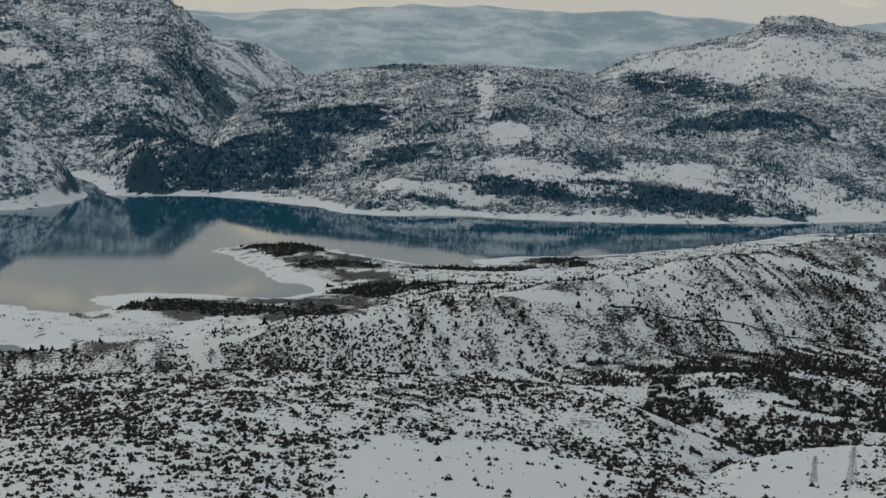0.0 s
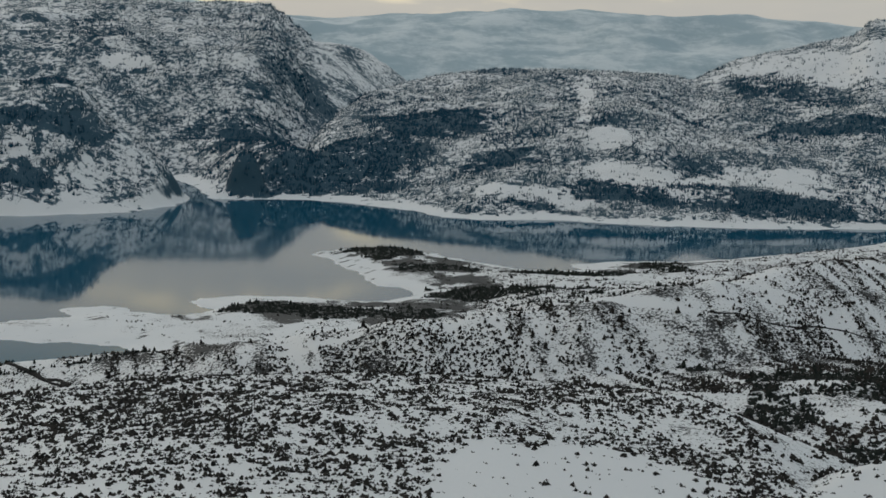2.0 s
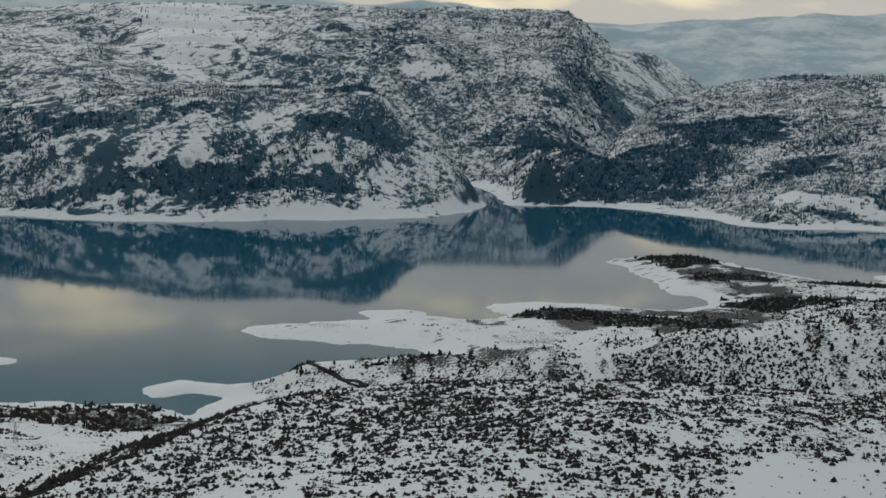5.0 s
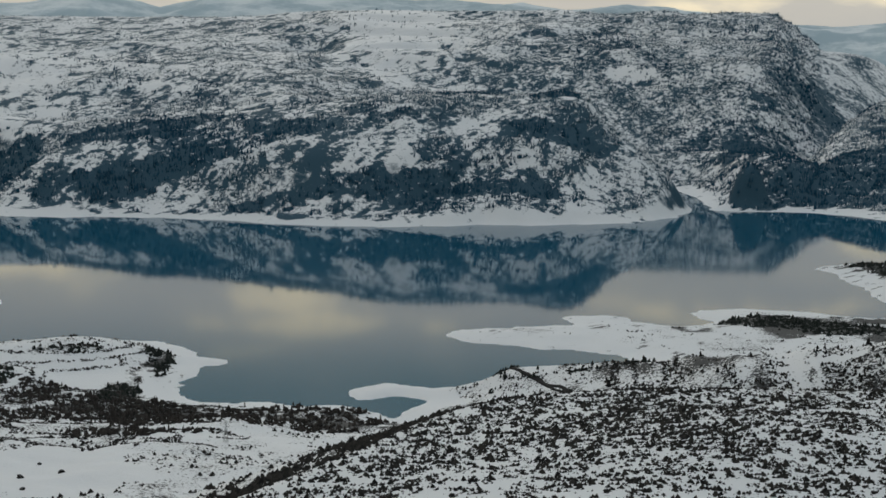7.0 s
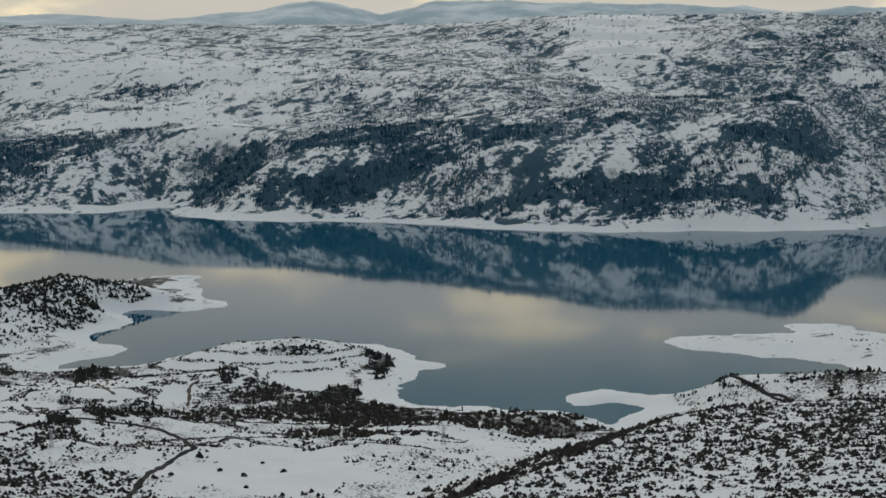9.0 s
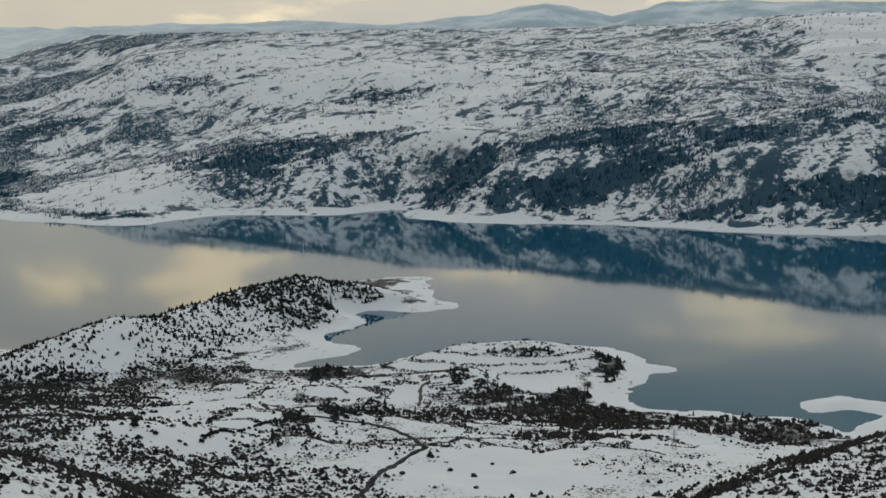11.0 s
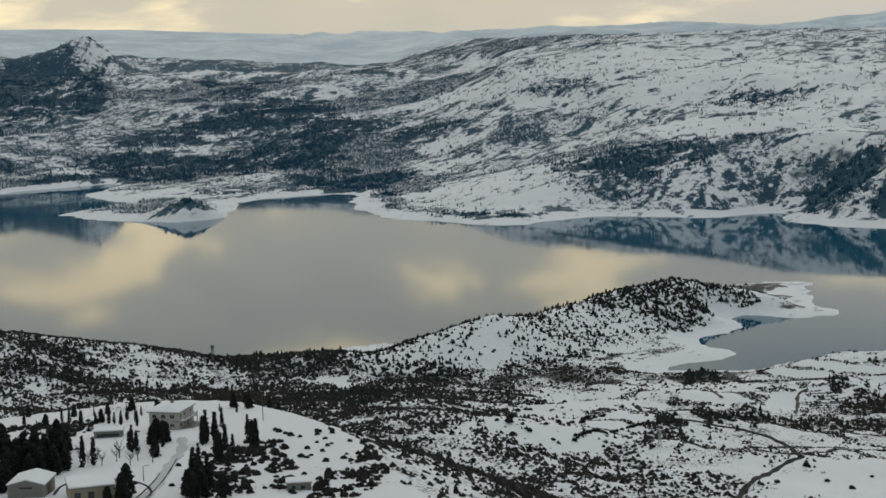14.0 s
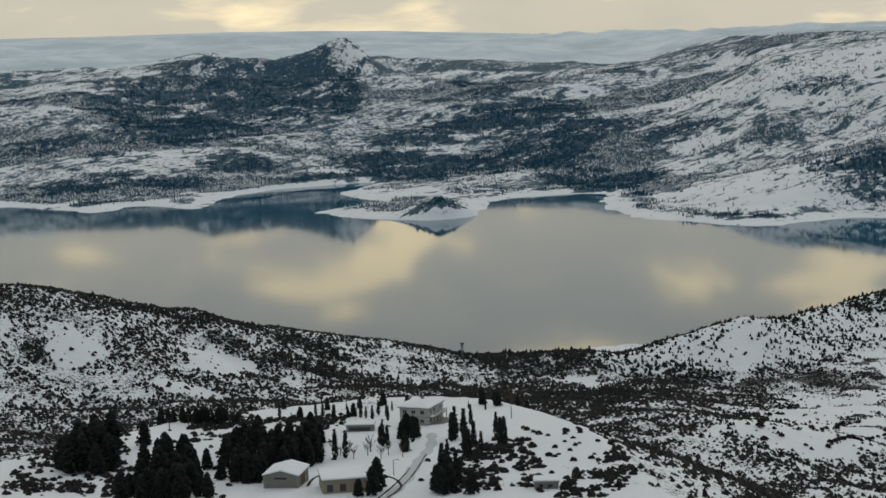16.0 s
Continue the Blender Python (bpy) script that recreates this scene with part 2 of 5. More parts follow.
FAR_EAST = [(-246, 2290), (-190, 2320), (-110, 2300), (-28, 2235), (20, 2165), (78, 2140), (170, 2168), (240, 2160), (313, 2150),
            (462, 2152), (619, 2190), (776, 2258), (1500, 2420)]
LAKE = rounded(NEAR_EAST + NEAR_WEST + FAR_SHORE + FAR_EAST)
# scrub-covered hill below the drone, and the knoll with the houses
HILL = rounded([polar(a, r) for a, r in ((40, 380), (33, 395), (26.7, 425), (23.6, 458), (19.6, 505), (16.3, 565), (13, 598), (8, 622), (0, 632), (-9.2, 622),
                                         (-10.9, 590), (-11.8, 540), (-12.6, 508), (-13.6, 480), (-15, 520), (-16.4, 545), (-19.5, 565),
                                         (-30, 560), (-90, 500), (180, 500), (100, 450), (60, 330))])
KNOLL = rounded([polar(a, r) for a, r in ((44, 380), (46.3, 470), (48, 560), (49.6, 632), (52, 690), (55, 705), (58, 690), (62, 670), (66, 610), (72, 560),
                                          (90, 480), (100, 300), (60, 250))])
FACE = [(-300, 1095, 6, 36), (-262, 1078, 20, 50), (-200, 1058, 30, 58), (-100, 1025, 46, 70), (0, 1012, 57, 84), (100, 1025, 66, 110), (200, 1075, 76, 130),
        (300, 1170, 82, 160), (420, 1260, 86, 200), (700, 1400, 98, 300)]
HEADLAND = [(-884, 860, 22, 55), (-880, 943, 34, 55), (-883, 994, 24, 60), (-894, 1077, 27, 60), (-888, 1182, 34, 60), (-873, 1250, 20, 45), (-800, 1285, 3, 20)]
WEST_RIM = [(-923, 813, 18, 60), (-978, 745, 18, 70), (-1011, 682, 34, 90), (-1034, 609, 50, 110), (-1049, 541, 70, 130), (-1066, 431, 95, 170), (-1100, 200, 130, 300)]
POINT_C = [(-520, 1100, 8, 40), (-590, 1080, 17, 60), (-660, 1040, 14, 60)]
# skyline across the lake: azimuth to the left of north, elevation seen from the eye, range of the crest
EAST_CREST = ((-40, 0.3, 3600), (-18.5, 0.2, 3600), (-16.9, 0.36, 3600), (-16.0, 0.58, 3600), (-14.7, 0.52, 3560), (-14.1, 0.05, 3540), (-12.7, -0.3, 3480),
              (-10.3, -0.9, 3350), (-9.0, -1.65, 3200), (-8.0, -1.5, 3150), (-4.0, -1.45, 3150), (-2.3, -1.5, 3150), (-0.4, -1.75, 3100),
              (0.75, -2.05, 3050), (2.1, -2.5, 2950), (2.7, -3.0, 2850), (4.5, -4.6, 2600), (8, -6.0, 2500))
WEST_CREST = ((-3, -2.4, 3900), (0, -1.6, 3850), (2.0, -1.1, 3750), (3.9, -0.7, 3700), (5.3, 0.34, 3650), (8, 0.42, 3650), (12, 0.40, 3650), (16, 0.3, 3650),
              (20, 0.3, 3700), (24, 0.1, 3750), (30, 0.0, 3800), (38, 0.0, 4000), (42, -0.05, 4300), (46, 0.0, 5300), (50, 0.25, 5700), (55, 0.5, 5900),
              (60, 0.6, 5950), (90, 0.6, 5950))
FAR_RANGE = ((-40, 0.2), (-18, 0.25), (-12, 0.3), (-9, 0.45), (-6, 0.42), (-3, 0.3), (-0.7, 0.12), (1.5, 0.08), (3.5, 0.0), (8, 0.3), (13, 0.62), (17, 0.5), (20, 0.55),
             (22, 0.66), (24.4, 0.72), (26, 0.35), (28.3, 0.8), (30, 0.45), (34, 0.1), (44, 0.1), (50, 0.2), (90, 0.3))
PROMONTORY = [(-385, 2310, 40, 55), (-430, 2275, 88, 100), (-560, 2245, 96, 170)]
GORGE_ROCK = [(-252, 2336, 56, 21), (-246, 2352, 60, 21)]
SHOULDER = [(*polar(a, r), h, w) for a, r, h, w in ((38, 2640, 70, 300), (31.2, 2500, 112, 270), (24.8, 2430, 115, 260), (20.5, 2370, 128, 250), (17.7, 2370, 135, 250),
                                                    (15.2, 2400, 138, 260), (13.3, 2400, 148, 250), (12.0, 2400, 162, 210), (10.6, 2430, 136, 240), (9.4, 2500, 112, 280), (8.2, 2600, 70, 280))]
SPIT_HILL = [(-1930, 1440, 20, 40), (-1965, 1460, 27, 50)]
WEST_HILL = [(-3650, 2750, 120, 300), (-3710, 2600, 180, 220), (-3750, 2480, 258, 200), (-3830, 2320, 210, 200), (-3910, 2167, 228, 170), (-4018, 1960, 150, 260), (-4150, 1700, 125, 300)]
ISLE_BACK = [(-2700, 2400, 60, 260), (-3000, 2000, 70, 300), (-3100, 1500, 60, 300)]
MIDLINE = [(1600, 2330), (620, 2150), (200, 1990), (-230, 1950), (-500, 1600), (-1000, 1500), (-1300, 1350), (-1700, 1000), (-2900, 500),
           (-9000, 500), (-9000, 9000), (9000, 9000), (9000, 2330)]


# patches of the plan: centre, half width across the line of sight, half depth along it
FIELDS = ((-636, 765, 44, 120), (-571, 667, 27, 22), (-414, 688, 44, 62), (-615, 897, 29, 30), (-563, 963, 38, 18), (-846, 713, 30, 40), (29, 460, 20, 38),
          (154, 498, 20, 60), (211, 902, 27, 16), (215, 814, 28, 22), (340, 1165, 61, 12), (219, 1075, 30, 5), (120, 1030, 35, 5), (-60, 1000, 40, 4),
          (-850, 905, 15, 40), (-634, 809, 24, 40), (-563, 1021, 35, 26), (-403, 844, 28, 30), (53, 479, 29, 33), (-520, 905, 30, 25),
          (-662, 810, 22, 78), (-569, 715, 19, 24), (-632, 874, 13, 38), (-601, 896, 25, 33), (-422, 690, 39, 41), (-424, 741, 30, 15), (-637, 1008, 23, 33), (-560, 1019, 23, 32), (-530, 947, 17, 10), (-423, 857, 11, 27), (-480, 710, 7, 14), (-656, 1025, 24, 48), (-498, 1018, 10, 50),
          (-969, 433, 15, 20), (-946, 520, 18, 14), (-879, 775, 24, 16), (-940, 649, 19, 9), (-961, 536, 22, 15), (-912, 480, 21, 9), (-577, 387, 12, 182))
GROVES = ((-43, 1789, 33, 45), (28, 1670, 45, 30), (157, 1651, 60, 25), (-124, 1407, 30, 30), (67, 1513, 60, 40), (-55, 1398, 75, 30), (257, 1708, 30, 40),
          (-872, 1160, 29, 30), (-991, 621, 43, 20), (-957, 772, 45, 30),
          (183, 853, 12, 60), (252, 866, 49, 14), (245, 921, 45, 16), (-847, 832, 32, 20), (-802, 717, 43, 60),
          (-586, 823, 11, 28), (-583, 861, 12, 18), (-699, 963, 14, 40), (-595, 978, 7, 27), (-537, 1092, 11, 42), (-590, 1054, 30, 8), (-509, 979, 11, 21), (-586, 778, 9, 21), (-870, 1120, 41, 27), (-870, 1234, 31, 8),
          (-957, 584, 32, 12), (-944, 782, 38, 58), (-992, 553, 15, 12), (-1025, 538, 39, 9), (-1002, 614, 24, 14), (-1039, 495, 23, 11), (-967, 406, 7, 16), (-1132, 1014, 20, 44), (230, 760, 40, 20), (200, 720, 15, 30), (300, 800, 50, 12), (188, 838, 20, 45), (300, 862, 70, 9), (300, 815, 80, 8), (330, 905, 80, 9), (270, 935, 80, 7), (330, 770, 60, 8))
POPLARS = ((-375, 948, 62, 42), (-847, 673, 29, 90), (-430, 905, 40, 30), (230, 790, 40, 40), (300, 840, 50, 20), (190, 700, 30, 50), (260, 940, 60, 16), (330, 900, 40, 20), (-800, 660, 40, 60),
          (-541, 867, 26, 21), (-505, 923, 35, 12), (-560, 971, 17, 18),
          (-840, 691, 62, 63), (-963, 580, 34, 16), (-921, 613, 30, 34),
          (-494, 919, 53, 40), (-557, 952, 22, 22), (-429, 837, 35, 15))
FAR_WOODS = ((406, 2264, 209, 45), (20, 2660, 90, 85), (-120, 2467, 116, 110), (101, 2408, 49, 35), (604, 2969, 61, 75), (-1945, 1442, 45, 28), (-252, 2355, 42, 45),
             (-494, 2213, 67, 18), (-707, 2028, 247, 18), (-874, 2112, 94, 30), (-755, 2189, 39, 18), (-524, 2323, 58, 20), (-1010, 2117, 178, 30), (-2797, 1289, 114, 90),
             (-3549, 2013, 275, 300), (-3197, 1741, 159, 200), (-3680, 2357, 118, 130), (-2610, 1868, 151, 160), (-2809, 2284, 158, 150), (-1548, 2011, 134, 80), (-990, 2020, 160, 24),
             (-2525, 2201, 135, 160), (-15, 2680, 108, 100), (-199, 3184, 54, 90), (-275, 2696, 55, 205), (-109, 2428, 106, 40), (428, 2301, 134, 20), (609, 2999, 62, 95),
             (683, 2664, 120, 45), (102, 2448, 49, 25), (-3283, 1705, 112, 125), (-3406, 2264, 41, 290), (-2902, 2328, 88, 65), (-2427, 2039, 107, 150), (-4061, 2188, 90, 267),
             (-2822, 1632, 77, 70), (-2831, 2058, 94, 75), (-2110, 1900, 76, 120), (-1549, 1971, 79, 39), (-2273, 2252, 65, 50), (-1683, 2484, 91, 60), (-1214, 2013, 58, 51),
             (-1032, 1978, 62, 18), (-2142, 2497, 66, 55), (-699, 2189, 52, 18), (-999, 2142, 63, 35))
FAR_CLEAR = ((204, 2261, 34, 30), (525, 2383, 70, 50), (716, 2322, 90, 60), (272, 2495, 34, 50), (336, 2326, 87, 45), (813, 3116, 282, 170), (93, 2398, 28, 15),
             (-1079, 3298, 105, 400), (-542, 2991, 51, 25), (-1612, 2302, 237, 60), (-895, 2051, 82, 18), (-1712, 1835, 127, 160), (-1765, 2609, 276, 240),
             (-2169, 2229, 63, 70), (-3689, 2471, 50, 200), (-2984, 1523, 68, 30), (-2272, 1602, 94, 70), (-2243, 2634, 349, 240), (128, 2276, 69, 25), (261, 2376, 48, 35),
             (491, 2380, 65, 55), (269, 2837, 8, 215), (-2953, 1581, 68, 35), (-2684, 1761, 97, 50), (-3518, 1904, 54, 60))


def patches(table, x, y):
    """1 inside the patches, 0 outside, with ragged edges."""
    rag = 0.9 * fbm(x, y, 40, 111, 3) + 0.5 * fbm(x, y, 9, 112, 2)
    out = np.zeros(x.shape)
    for px, py, wa, wd in table:
        r = math.hypot(px, py)
        ux, uy = px / r, py / r
        v = ((x - px) * ux + (y - py) * uy) / wd
        u = ((x - px) * uy - (y - py) * ux) / wa
        out = np.maximum(out, smooth(np.sqrt(u * u + v * v) + rag, 1.12, 0.92))
    return out


def crest(table, az, r):
    cols = list(zip(*table))
    rc = np.interp(az, cols[0], cols[2])
    return 250 + rc * np.tan(np.radians(np.interp(az, cols[0], cols[1]))), rc


def climb(table, az, r, d):
    """Height of a mass that climbs from the shore to its crest, and how far up a place is."""
    zc, rc = crest(table, az, r)
    up = np.clip(d / (d + np.maximum(rc - r, 0) + 1), 0, 1)
    return zc - np.clip(r - rc, 0, 2500) * 0.09, up, zc


def land(x, y):
    """Height, scrub cover, conifer woods and far-side haze flag at plan positions."""
    r = np.hypot(x, y)
    az = np.degrees(np.arctan2(-x, y))
    wob = 15 * fbm(x, y, 60, 3, 4) * smooth(r, 500, 1500) * (1 - 0.8 * smooth(r, 2180, 2260) * smooth(az, 4, 6) * smooth(az, 13, 10)) + 11 * fbm(x, y, 26, 9, 4)
    lake = distance_in(LAKE, x, y) + wob
    hill = distance_in(HILL, x, y)
    knoll = distance_in(KNOLL, x, y)
    near = distance_in(MIDLINE, x, y) > 0
    d = np.maximum(lake, 0)
    bank = 0.13 * np.minimum(d, 45)
    z_near = bank + 0.17 * np.clip(d - 45, 0, 500) * smooth(d, 20, 120)
    z_near = np.maximum(z_near * (0.45 + 0.55 * smooth(r, 1300, 900)), 0)
    flat = smooth(az, 17, 13) * smooth(az, -3, 3) * smooth(r, 980, 1060)
    rel = (fbm(x, y, 130, 21, 4) * 10 + ridged(x, y, 70, 23, 3) * 3.5) * smooth(d, 10, 120) * (1 - 0.62 * flat)
    face = ridge(FACE, x, y, 1.4) * smooth(d, 0, 60)
    gully = ridged(x + 0.25 * y, y * 0.16, 34, 5, 2) * 4.5 * smooth(face, 20, 50)
    z_near = np.maximum(z_near * 0.62, face) + (0.25 - 0.17 * flat) * np.minimum(z_near, face) + rel * (1 - 0.6 * smooth(face, 12, 30)) + gully
    for f in (HEADLAND, WEST_RIM, POINT_C):
        k = ridge(f, x, y, 1.6) * smooth(d, -5, 50)
        z_near = np.maximum(z_near, k + 0.15 * z_near + ridged(x, y, 45, 8, 2) * 2.5 * smooth(k, 5, 20))
    top = 125 + 1.5 * fbm(x, y, 80, 31, 3) + 6 * smooth(r, 400, 100)
    z_near = np.maximum(z_near, top - np.maximum(hill, 0) * 0.42 - 8 * smooth(hill, -110, 0))
    kt = 118 + np.clip(520 - r, -200, 200) * 0.09 + 0.8 * fbm(x, y, 60, 41, 3)
    z_near = np.maximum(z_near, kt - np.maximum(knoll, 0) * 0.4)
    # far side: an eastern mass, a western mass behind the gorge, and distant ranges
    grain = fbm(x, y, 380, 51, 5) * 60 + ridged(x, y, 240, 61, 4) * 26
    za, ua, ca = climb(EAST_CREST, az, r, d)
    za = (za * (0.82 * ua + 0.18 * smooth(ua, 0.0, 0.5)) + grain * ua * (1.02 - ua) * 2.4) * smooth(az, 6.2, 3.2)
    butte = smooth(az, -13.6, -14.6) * smooth(za, 262, 280) * 4
    za = za + butte
    zb, ub, cb = climb(WEST_CREST, az, r, d)
    cut = smooth(az - (8.0 - 8.5 * np.clip((r - 2250) / 1500, 0, 1)), -2.6, 3.0)
    zb = (zb * (0.75 * ub + 0.25 * smooth(ub, 0.02, 0.55)) + grain * ub * (1.02 - ub) * 2.2) * cut
    terrace = np.abs(np.mod(zb / 30 + 0.8 * fbm(x, y, 300, 65, 3), 1) - 0.5)
    zb = zb + smooth(az, 30, 14) * smooth(zb, 120, 200) * (smooth(terrace, 0.1, 0.25) - 0.5) * 9
    col = list(zip(*FAR_RANGE))
    zr = (250 + 5950 * np.tan(np.radians(np.interp(az, col[0], col[1])))) * smooth(r, 4700, 5950) + ridged(x, y, 420, 77, 5) * 34 * smooth(r, 4500, 5300)
    z_far = np.maximum(np.maximum(za, zb), zr)
    k = ridge(SHOULDER, x, y, 1.8) * smooth(d, 0, 150)
    z_far = np.maximum(z_far, k + 0.12 * np.minimum(z_far, 100) - 8 + grain * 0.35 * smooth(k, 30, 90))
    for f in (PROMONTORY, GORGE_ROCK, SPIT_HILL, WEST_HILL, ISLE_BACK):
        k = ridge(f, x, y, 3.0 if f is GORGE_ROCK else 1.7) * smooth(d, -3, 10 if f in (SPIT_HILL, GORGE_ROCK) else 30)
        z_far = np.maximum(z_far, k + 0.1 * np.minimum(z_far, 60) + ridged(x, y, 150, 81, 4) * 12 * smooth(k, 48, 130))
    z_far = np.maximum(z_far, bank)
    z = np.where(near, z_near, z_far)
    z = np.where(lake < 0, np.maximum(lake * 0.2, -12), np.maximum(z, 0.4 + 0.12 * np.minimum(d, 40)))
    # cover: the shore that the low water laid bare stays white
    grove = patches(GROVES, x, y)
    level = np.where(near, z * 1.35, z)
    bare = smooth(level + 4 * fbm(x, y, 40, 19, 4), 3.2, 6.2) * smooth(lake, 10, 26)
    bare = np.maximum(bare, grove * smooth(lake, 4, 10))
    patch = fbm(x, y, 170, 91, 4) + 0.7 * fbm(x, y, 40, 93, 3)
    hedge = smooth(np.abs(fbm(x, y, 55, 131, 2)), 0.05, 0.015)
    bound = smooth(np.abs(fbm(np.radians(az) * 2000, r * 0.75, 34, 133, 2)), 0.06, 0.02)
    scrub = np.where(hill < 12, 0.52 + 0.3 * patch, 0.72 + 0.42 * patch)
    scrub = np.where((face > 20) & (hill > 12), 0.36 + 0.30 * patch + 0.55 * ridged(x + 0.25 * y, y * 0.16, 17, 6, 2), scrub)
    scrub = scrub * (1 - 0.4 * flat * (face < 12)) * (1 - 0.93 * patches(FIELDS, x, y))
    scrub = np.where(knoll < 5, 0.14 + 0.6 * patch, scrub)
    scrub = np.maximum(scrub, np.maximum(grove * 0.95, patches(POPLARS, x, y) * 0.8))
    wood = smooth(0.7 * fbm(x, y, 330, 99, 2) + fbm(x, y * 1.3, 75, 100, 5) + 0.03 + 0.13 * smooth(az, 28, 46), 0.0, 0.10) * 0.9
    speckle = 0.5 + 0.9 * fbm(x, y, 26, 205, 3)
    dense = smooth(az, 13 + 4 * smooth(r, 2500, 3000), 9 + 4 * smooth(r, 2500, 3000))
    wood = dense * (0.70 + 0.16 * wood + 0.5 * (speckle - 0.5)) + (1 - dense) * wood * (0.55 + 0.5 * speckle)
    wood = wood * (0.5 + 0.5 * smooth(r, 4200, 2700))
    wood = wood * np.where((az > 12) & (az < 42), 0.3 + 0.7 * smooth(r, 3300, 2500), 1)
    plain_mix = smooth(az, 36, 42) * 0.75
    wood = wood * (1 - plain_mix) + plain_mix * smooth(fbm(np.radians(az) * 1700, r * 0.9, 110, 231, 5) - 0.01, 0.0, 0.07)
    shelf = smooth(az, 9, 12) * smooth(az, 37, 32) * smooth(r, 2780, 2600)
    clear = patches(FAR_CLEAR, x, y) * (1 - 0.6 * shelf)
    mosaic = smooth(fbm(np.radians(az) * 1500, r, 60, 201, 5) - 0.03 + 0.10 * smooth(r, 2350, 2050), 0.0, 0.07) * 0.85
    wood = wood + (mosaic - wood) * shelf
    wood = wood * (1 - 0.85 * clear)
    thick = patches(FAR_WOODS, x, y) * (0.45 + 0.55 * smooth(fbm(x, y, 60, 101, 4), -0.12, 0.02)) * (1 - 0.35 * smooth(az, 36, 42))
    wood = np.maximum(wood, thick)
    scrub = np.where(near, scrub, 0.50 + 0.05 * dense + 0.04 * smooth(az, 32, 42) + (0.16 + 0.14 * smooth(az, 36, 44)) * wood + 0.42 * thick + 0.34 * fbm(x, y, 55, 95, 4) + (0.5 * hedge + 0.42 * bound) * smooth(az, 6, 14) - 0.34 * clear)
    thick = patches(FAR_WOODS, x, y)
    bare = np.maximum(bare, np.where(near, 0, thick * smooth(lake, 5, 10)))
    wet = smooth(z, 1.5, 0.9) * smooth(r, 1500, 1700) * (0.6 + 0.8 * fbm(x, y, 70, 153, 3))
    strand = smooth(np.sin((z + 0.5 * fbm(x, y, 30, 151, 2)) * 6.5), 0.55, 0.95) * smooth(z, 7.5, 4.5) * smooth(lake, 1, 4)
    cover = 0.55 * wet + 0.60 * strand * smooth(fbm(x, y, 50, 152, 2), -0.25, 0.0) + np.clip(scrub, 0.02, np.where(near & (grove < 0.5), 0.74, 1)) * bare + 0.12 * smooth(fbm(x, y, 25, 141, 3), -0.05, 0.2) * smooth(lake, 2, 6)
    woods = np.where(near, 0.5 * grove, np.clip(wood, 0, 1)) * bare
    # 1 across the lake, where the ground colour gets its haze tint
    far_haze = np.where(near, 0.0, 1.0)
    return z, cover, woods, far_haze


def mesh_object(name, verts, faces, mat, smooth_shade=True):
    me = bpy.data.meshes.new(name)
    me.vertices.add(len(verts))
    me.vertices.foreach_set("co", np.asarray(verts, np.float32).ravel())
    faces = np.asarray(faces, np.int32)
    k = faces.shape[1]
    me.loops.add(faces.size)
    me.loops.foreach_set("vertex_index", faces.ravel())
    me.polygons.add(len(faces))
    me.polygons.foreach_set("loop_start", np.arange(0, faces.size, k, dtype=np.int32))
    me.polygons.foreach_set("loop_total", np.full(len(faces), k, np.int32))
    if smooth_shade:
        me.polygons.foreach_set("use_smooth", np.ones(len(faces), bool))
    me.update(calc_edges=True)
    me.materials.append(mat)
    return new(name, me)


def build_ground():
    azs = np.concatenate([np.arange(-180, -26, 4.0), np.arange(-24, 74, 0.21), np.arange(76, 180, 4.0)])
    rs = np.concatenate([[0.05], np.arange(4, 380, 16.0), np.arange(380, 1450, 5.2), np.arange(1450, 2700, 8.0), np.arange(2700, 4000, 12.0), np.arange(4000, 6100, 25.0)])
    A, R = np.meshgrid(np.radians(azs), rs)
    x, y = -R * np.sin(A), R * np.cos(A)
    z, cover, woods, far_haze = land(x, y)
    na, nr = len(azs), len(rs)
    i, j = np.meshgrid(np.arange(nr - 1), np.arange(na), indexing="ij")
    j2 = (j + 1) % na
    quads = np.stack([i * na + j, (i + 1) * na + j, (i + 1) * na + j2, i * na + j2], -1).reshape(-1, 4)[:, ::-1]
    def sheet(name, lo, hi, mat):
        q = quads[lo * na:hi * na] - lo * na
        sl = slice(lo, hi + 1)
        ob = mesh_object(name, K * np.stack([x[sl], y[sl], z[sl]], -1).reshape(-1, 3), q, mat)
        paint = np.where(far_haze < 0.5, cover * np.maximum(smooth(z, 7, 5), 0.70 + 0.30 * smooth(ridge(FACE, x, y, 1.4), 15, 30) + 0.04 * smooth(np.arctan2(-x, y) + 0.2 * fbm(x, y, 120, 163, 3), 0.58, 0.72) - 0.6 * smooth(ridge(HEADLAND, x, y, 1.6), 8, 14)), cover)
        # the woods attribute carries the far-side flag for the haze-blue tint
        for key, v in (("cover", paint[sl]), ("woods", far_haze[sl])):
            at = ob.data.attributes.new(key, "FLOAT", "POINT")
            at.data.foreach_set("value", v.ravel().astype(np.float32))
        return ob
    cut = int(np.searchsorted(rs, 4650))
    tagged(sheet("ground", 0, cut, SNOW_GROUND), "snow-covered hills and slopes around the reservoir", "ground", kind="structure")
    tagged(sheet("backdrop", cut, nr - 1, DISTANCE), "snowy mountain ranges in the distance, painted pale haze blue", "mountains", kind="structure")


build_ground()


